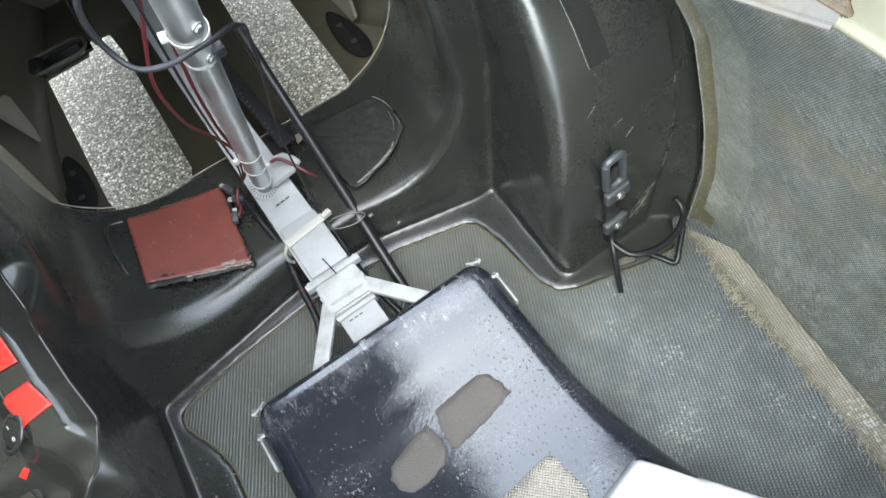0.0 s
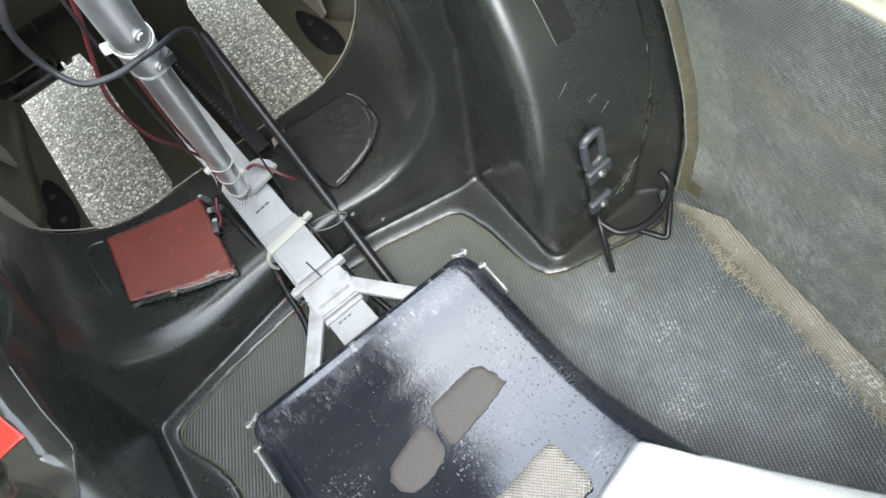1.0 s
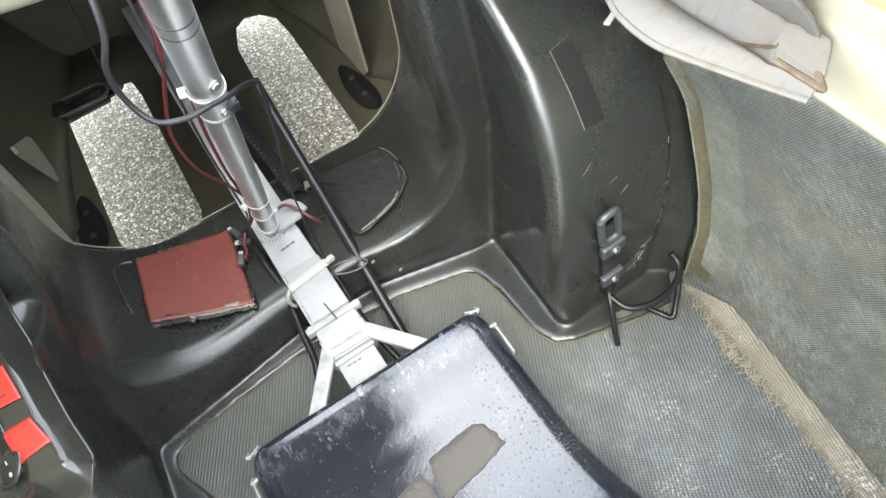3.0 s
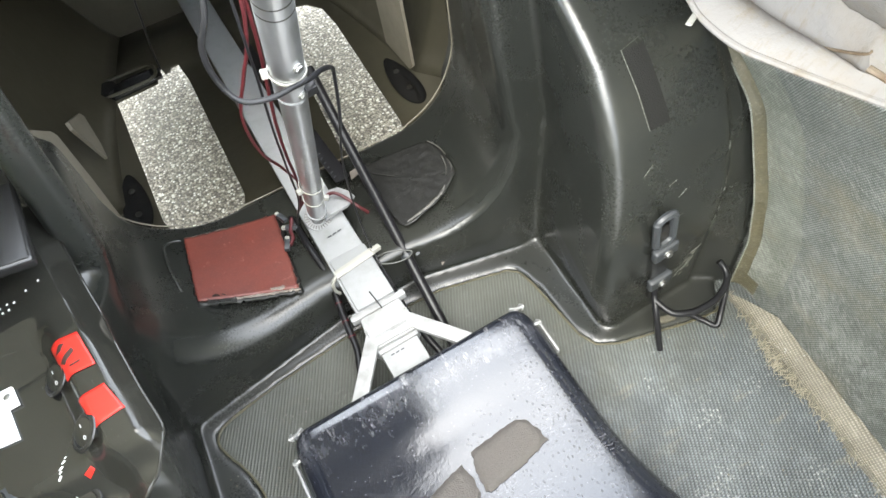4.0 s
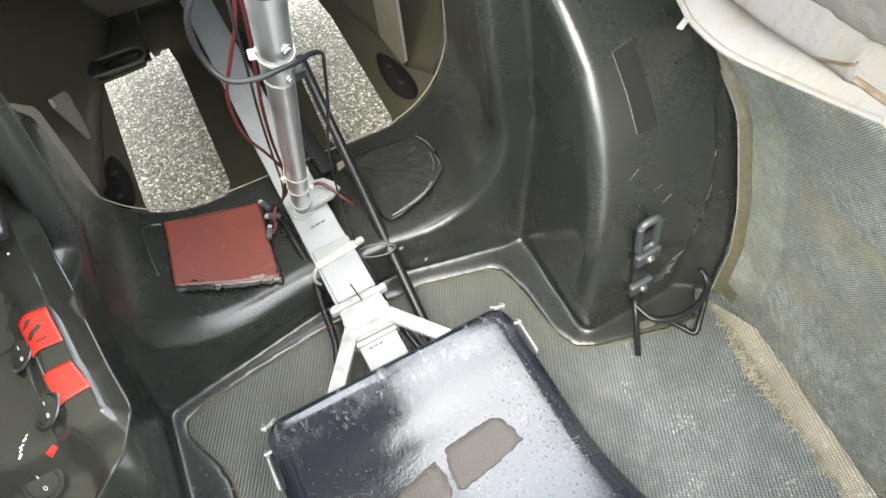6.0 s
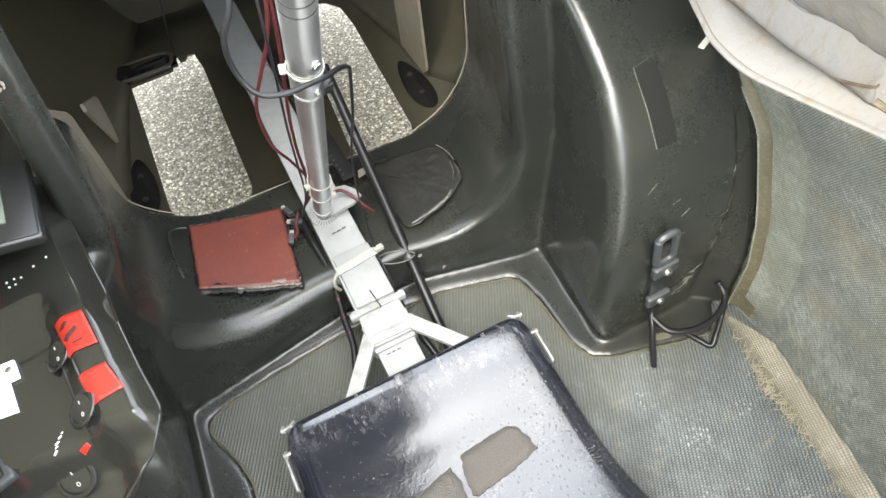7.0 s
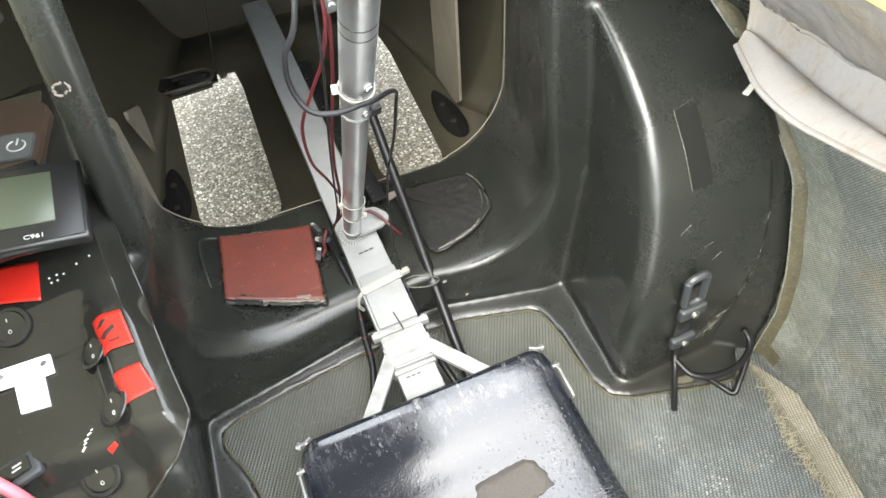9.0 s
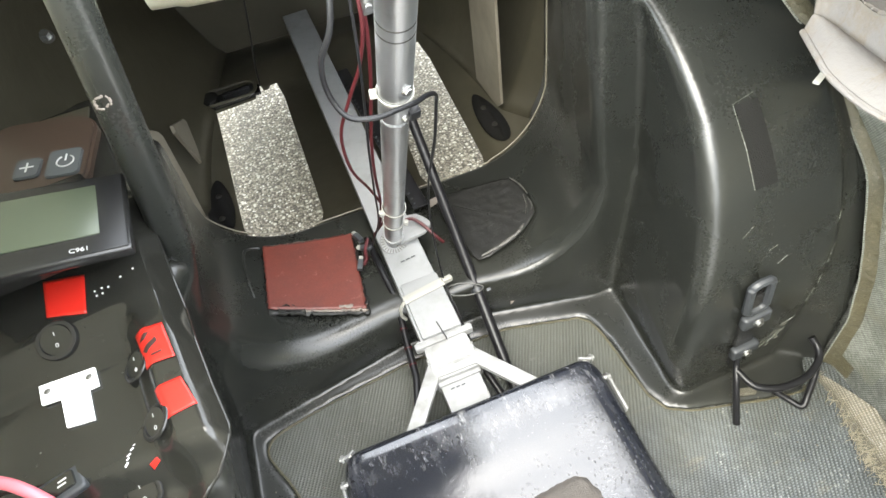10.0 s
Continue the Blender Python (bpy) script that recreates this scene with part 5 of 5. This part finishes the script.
part("corner_binding", tube([FLAP[0], FLAP[3].lerp(FLAP[0], 0.12), FLAP[3], FLAP[3].lerp(FLAP[2], 0.12), FLAP[2]], 0.0024, 8, 8), RUST, pouch, "rusty brown corner binding")
part("flap", grid(12, 12, lambda u, v: FLAP[0].lerp(FLAP[1], u).lerp(FLAP[3].lerp(FLAP[2], u), v) + Vector((0, 0, 0.004 * math.sin(math.pi * u) * (1 - v)))), CLOTH, pouch, facing=(0, 0, 1))
part("gusset_seam", tube([pouch_point(0.72, 0.36) + Vector((0, 0, 0.002)), FLAP[0].lerp(FLAP[1], 0.3) + Vector((0, 0, 0.003)), FLAP[1] + Vector((0, 0, 0.003))], 0.0011, 6, 8), RUST, pouch)
part("zip_pull", block((0.005, 0.022, 0.002), pose(0.307, -0.007, 0.446, -8, 0, -61), 0.0008), TIE, pouch, "white zip pull")
# yellow edging above the pouch
ob = part("edge_trim", tube([(0.268, 0.10, 0.576), (0.266, 0.0, 0.576), (0.264, -0.2, 0.576), (0.258, -0.7, 0.576)], 0.006, 10, 6), YELLOW)
tagged(ob, "yellow foam edging along the upper body side", "edging", kind="structure")


# ---- console ----
def step(a, b, v):
    k = (v - a) / (b - a)
    k = min(1.0, max(0.0, k))
    return k * k * (3 - 2 * k)


def console_edge(y):
    """The console's right side, which slants outwards to the front."""
    return -0.189 - 0.20 * (y + 0.05)


def console_z(x, y):
    k = x - console_edge(y)
    z = 0.348 + 0.004 * step(0.05, 0.062, y - 0.12 * (x + 0.30)) + 0.018 * step(0.060, 0.098, y - 0.10 * (x + 0.30))
    # raised ridge along the right side, level with the upper deck
    ridge = 0.368 + 0.006 * step(0.065, 0.125, y) - 0.005 * step(0.0, -0.04, y)
    z += (ridge - z) * step(-0.051, -0.025, k)
    z -= 0.012 * step(0.235, 0.26, y)
    # its right side rounds over to a thin edge
    d = max(0.0, k + 0.010)
    wide = 0.010 * step(0.04, 0.10, y)
    z -= 95 * d * d if d > 0 and wide == 0 else 95 * max(0.0, d + wide) ** 2 * (0.013 / (0.013 + wide)) ** 1.2
    # lower shelf with a round corner at the seat's side
    z -= 0.030 * step(-0.040, -0.066, y + 0.10 * (x + 0.22)) + 0.006 * step(-0.30, -0.42, x)
    return z


def console_point(u, v):
    y = -0.115 + 0.565 * v
    right = console_edge(y) + 0.0035 - 0.06 * max(0.0, (-y - 0.042) / 0.045) ** 1.7
    x = -0.455 + (right + 0.455) * (1 - (1 - u) ** 1.5)
    return Vector((x, y, console_z(x, y)))


con = thing("control_console", "glossy black moulded control console with switches and tape labels", "console")
body = part("body", grid(170, 190, console_point), CONSOLE, con, facing=(0, 0, 1))
m = body.modifiers.new("thickness", "SOLIDIFY")
m.thickness = 0.004


def flank_point(u, v):
    p = console_point(1.0, v)
    return p + Vector((-0.030 * u ** 0.8, 0.006 * u, -0.030 * u))


flank = part("flank", grid(12, 60, flank_point), CONSOLE, con)
m = flank.modifiers.new("thickness", "SOLIDIFY")
m.thickness = 0.002
part("edge_bead", tube([console_point(1.0, v / 60) for v in range(61)], 0.0008, 6, 1), CONSOLE, con, "thin moulded edge")
part("rear_lip", grid(60, 8, lambda u, v: console_point(u, 0.0) + Vector((0, -0.012 * v, -0.12 * v ** 1.3))), CONSOLE, con)


def label_tape(corners, material, name, parent, lift=0.0012, label=""):
    a, b, c, d = (Vector((*q, 0)) for q in corners)

    def fn(u, v):
        p = a.lerp(b, u).lerp(d.lerp(c, u), v)
        return Vector((p.x, p.y, console_z(p.x, p.y) + lift))
    ob = part(name, grid(12, 12, fn), material, parent, label, facing=(0, 0, 1))
    m = ob.modifiers.new("thickness", "SOLIDIFY")
    m.thickness = 0.0006
    return ob


label_tape([(-0.326, 0.153), (-0.289, 0.144), (-0.285, 0.098), (-0.319, 0.109)], REDTAPE, "red_label", con, label="blank red tape label")
label_tape([(-0.248, 0.060), (-0.222, 0.058), (-0.213, 0.021), (-0.238, 0.022)], REDTAPE, "red_label", con, label="red tape label with black marks")
label_tape([(-0.232, 0.0), (-0.210, 0.001), (-0.201, -0.024), (-0.224, -0.027)], REDTAPE, "red_label", con, label="blank red tape label")
label_tape([(-0.2418, 0.0480), (-0.2362, 0.0530), (-0.2325, 0.0520), (-0.2365, 0.0468)], BLACKINK, "marker_stroke", con, 0.002)
label_tape([(-0.2388, 0.0372), (-0.2275, 0.0452), (-0.2260, 0.0412), (-0.2352, 0.0335)], BLACKINK, "marker_stroke", con, 0.002)
label_tape([(-0.231, 0.030), (-0.223, 0.031), (-0.223, 0.0295), (-0.231, 0.0285)], BLACKINK, "marker_stroke", con, 0.002)


# white T-shaped clip screwed down in the basin
tee = thing("white_clip", "white plastic T-shaped clip with two screws on the console", "clip")
TEE_Z = console_z(-0.305, 0.03)
part("crossbar", slab([(-0.330, 0.0535), (-0.286, 0.0525), (-0.282, 0.034), (-0.291, 0.0335), (-0.304, 0.0340), (-0.326, 0.0350)], 0.0030, 0.0006, pose(0, 0, TEE_Z + 0.0040)), WHITETAPE, tee)
part("stem", slab([(-0.313, 0.040), (-0.291, 0.039), (-0.2845, 0.005), (-0.3055, 0.007)], 0.0022, 0.0005, pose(0, 0, TEE_Z + 0.0028)), WHITETAPE, tee)
for sx, sy in ((-0.322, 0.045), (-0.2895, 0.0445)):
    bolt(tee, (sx, sy, TEE_Z + 0.004), (0, 0, 1), 0.0018, 0.0012, "screw")


def round_switch(x, y, tilt, r=0.0125, lean=0.0, lift=0.0012):
    s = thing("rocker_switch", "round black rocker switch marked on and off", "switch", "rocker switches")
    base = Matrix.Translation((x, y, console_z(x, y) + lift)) @ pose(0, 0, 0, lean, tilt, 0)
    bm = bmesh.new()
    prof = [(r + 0.0032, 0), (r + 0.0026, 0.0010), (r + 0.0008, 0.0016), (r - 0.0006, 0.0012), (r - 0.001, -0.0005)]
    rows = [[bm.verts.new(base @ Vector((q * math.cos(a), q * math.sin(a), h))) for q, h in prof] for a in (2 * math.pi * k / 28 for k in range(28))]
    for k in range(28):
        for q in range(len(prof) - 1):
            bm.faces.new((rows[k][q], rows[(k + 1) % 28][q], rows[(k + 1) % 28][q + 1], rows[k][q + 1]))
    part("bezel", bm, BEZEL, s)
    bm = tube([(0, -0.0001, -0.002), (0, 0, 0.0008)], r - 0.0012, 24, 1)
    bmesh.ops.transform(bm, matrix=base @ pose(0, 0, 0, 12, 0, 0), verts=bm.verts)
    rk = part("rocker", bm, CONSOLE, s)
    bm = block((0.0006, 0.0028, 0.0004), base @ pose(0, 0.005, 0.0021, 12, 0, 0), 0)
    part("mark", bm, WHITEINK, rk)
    bm = bmesh.new()
    path = [base @ pose(0, -0.0045, 0.0003, 12, 0, 0) @ Vector((0.0011 * math.cos(a), 0.0015 * math.sin(a), 0)) for a in (2 * math.pi * k / 14 for k in range(15))]
    tube(path, 0.0003, 5, 1, False, bm)
    part("mark", bm, WHITEINK, rk)
    return s


round_switch(-0.311, 0.084, 0, 0.0135, 24)
round_switch(-0.2490, 0.035, -30, 0.0115, 0, 0.0045)
round_switch(-0.2345, -0.0225, -30, 0.0115, 0, 0.0045)
round_switch(-0.262, -0.054, -8, 0.012, 30)
# small red mark beside the last round switch
label_tape([(-0.248, -0.0445), (-0.241, -0.0425), (-0.2398, -0.0450), (-0.2465, -0.0475)], REDTAPE, "red_label", con, 0.0012, "small red mark beside the round switch")
for x, y, r in ((-0.2620, -0.0405, 1.0), (-0.2600, -0.0375, 0.7), (-0.2592, -0.0348, 0.9), (-0.2570, -0.0310, 0.8), (-0.2553, -0.0282, 0.5)):
    label_tape([(x - 0.0018 * r, y - 0.0003), (x + 0.0010 * r, y + 0.0016 * r), (x + 0.0019 * r, y + 0.0008 * r), (x - 0.0012 * r, y - 0.0010 * r)], WHITETAPE, "paint_chip", con, 0.002, "white chipped paint")
sw = thing("slide_switch", "rectangular black switch with white marks", "switch")
zc = console_z(-0.313, -0.038)
part("frame", block((0.04, 0.022, 0.008), pose(-0.313, -0.038, zc + 0.002, 0, 0, 18), 0.003, 3), GREYPLASTIC, sw)
part("rocker", block((0.03, 0.013, 0.006), pose(-0.313, -0.038, zc + 0.0055, 0, 0, 18), 0.002), CONSOLE, sw)
for k in (0, 1):
    part("mark", block((0.006, 0.0011, 0.0006), pose(-0.306, -0.038 + 0.0035 * k, zc + 0.0088, 0, 0, 18), 0), WHITEINK, sw)
ob = part("pink_cable", tube([(-0.42, 0.006, 0.36), (-0.372, -0.012, 0.372), (-0.336, -0.030, 0.370), (-0.320, -0.041, 0.365), (-0.309, -0.052, 0.350), (-0.304, -0.06, 0.33)], 0.0042, 10, 8), Mat("pink_red_cable", (0.62, 0.14, 0.17), 0.4).m)
tagged(ob, "pink-red cable over the console", "cable")

# specks of bare plastic where something was torn off beside the first label
for dx, dy in ((0, 0), (0.006, 0.001), (0.012, -0.001), (0.002, -0.006), (0.007, -0.0055), (0.024, 0.003), (0.035, 0.007)):
    x, y = -0.280 + dx, 0.120 + dy
    label_tape([(x, y), (x + 0.0014, y + 0.0006), (x + 0.0016, y - 0.0008), (x + 0.0004, y - 0.0012)], WHITETAPE, "paint_chip", con, 0.0010, "white chipped paint")

# display
lcd = thing("display", "dark bar display with a grey-green screen on the console", "display")
LM = Matrix.Translation((-0.2315, 0.172, 0.400)) @ pose(0, 0, 0, 0, 14, 5)
part("case", block((0.17, 0.105, 0.012), LM @ pose(-0.085, 0.0, -0.006), 0.0045, 4), BEZEL, lcd)
part("foot", block((0.12, 0.09, 0.03), pose(-0.33, 0.19, 0.388, 0, 0, 5), 0.004), BEZEL, lcd)
part("screen", block((0.105, 0.066, 0.002), LM @ pose(-0.076, 0.004, 0.0002), 0.0006), LCD, lcd, "grey-green screen, off")
cu = bpy.data.curves.new("lettering", "FONT")
cu.body, cu.size, cu.extrude = "C961", 0.0068, 0.0002
tx = new("lettering", cu)
txm = bpy.data.meshes.new_from_object(tx.evaluated_get(bpy.context.evaluated_depsgraph_get()))
bpy.data.objects.remove(tx)
txm.materials.append(WHITEINK)
tx = new("lettering", txm)
tx.parent = lcd
tx.matrix_basis = LM @ pose(-0.047, -0.046, 0.0004)

# keypad in front of the display
kp = thing("keypad", "brown-black remote keypad with a power key and a plus key", "keypad")
KM = Matrix.Translation((-0.346, 0.337, 0.374)) @ pose(0, 0, 0, 2, 6, -6)
part("case", slab(rounded(0.118, 0.13, 0.03, 6), 0.014, 0.003, KM), KEYPAD, kp)
pk = part("power_key", slab(rounded(0.034, 0.042, 0.006, 4), 0.004, 0.001, KM @ pose(0.034, -0.020, 0.003)), RUBBER, kp)
bm = bmesh.new()
tube([KM @ Vector((0.036 + 0.0085 * math.cos(radians(a)), -0.020 + 0.0085 * math.sin(radians(a)), 0.0034)) for a in range(120, 421, 20)], 0.0009, 5, 1, True, bm)
tube([KM @ Vector((0.036, -0.019, 0.0034)), KM @ Vector((0.036, -0.009, 0.0034))], 0.0009, 5, 1, True, bm)
part("power_mark", bm, WHITEINK, pk)
kk = part("plus_key", slab(rounded(0.026, 0.030, 0.005, 4), 0.004, 0.001, KM @ pose(-0.002, -0.020, 0.003)), RUBBER, kp)
part("plus_mark", block((0.014, 0.0017, 0.0006), KM @ pose(-0.002, -0.020, 0.0034), 0, bm=block((0.0017, 0.014, 0.0006), KM @ pose(-0.002, -0.020, 0.0034), 0)), WHITEINK, kk)
part("bar", block((0.11, 0.006, 0.008), KM @ pose(0, -0.062, -0.002), 0.002), BEZEL, kp)

# chipped hole and bolts in front of the console
chips = bmesh.new()
rng = random.Random(5)
for k in range(13):
    a = 2 * math.pi * k / 13 + rng.uniform(-0.15, 0.15)
    r, w = 0.0052 + rng.uniform(-0.0008, 0.0018), rng.uniform(0.001, 0.0022)
    block((w, 0.0014, rng.uniform(0.0016, 0.0034)), pose(-0.197 + r * math.cos(a), 0.1715 - 0.25 * r * math.sin(a), 0.498 + r * math.sin(a), -14, math.degrees(-a), 0), 0.0003, 1, chips)
ob = part("chipped_hole", chips, RAW, smooth=False)
tagged(ob, "pale chipped rim of a bolt hole", "hole")
for p in ((-0.31, 0.56, 0.39), (-0.345, 0.585, 0.385)):
    b = thing("hex_bolt", "steel hex bolt in the dark nose", "bolt", "bolts in the nose")
    bolt(b, p, (0.1, -0.5, 1), 0.006, 0.010, "head")


# ---- to true size, with each thing's origin at its base ----
for me in bpy.data.meshes:
    me.transform(Matrix.Scale(SIZE, 4))
for ob in list(scene.objects):
    if ob.type == "MESH":
        ob.location = ob.location * SIZE
        for m in ob.modifiers:
            m.thickness *= SIZE
bpy.context.view_layer.update()
for ob in list(scene.objects):
    if ob.type == "EMPTY":
        corners = [c.matrix_world @ Vector(v) for c in ob.children_recursive for v in c.bound_box]
        lo = Vector([min(v[i] for v in corners) for i in range(3)])
        hi = Vector([max(v[i] for v in corners) for i in range(3)])
        ob.location = ((lo.x + hi.x) / 2, (lo.y + hi.y) / 2, lo.z)
        for c in ob.children:
            c.matrix_parent_inverse = Matrix.Translation(-ob.location)
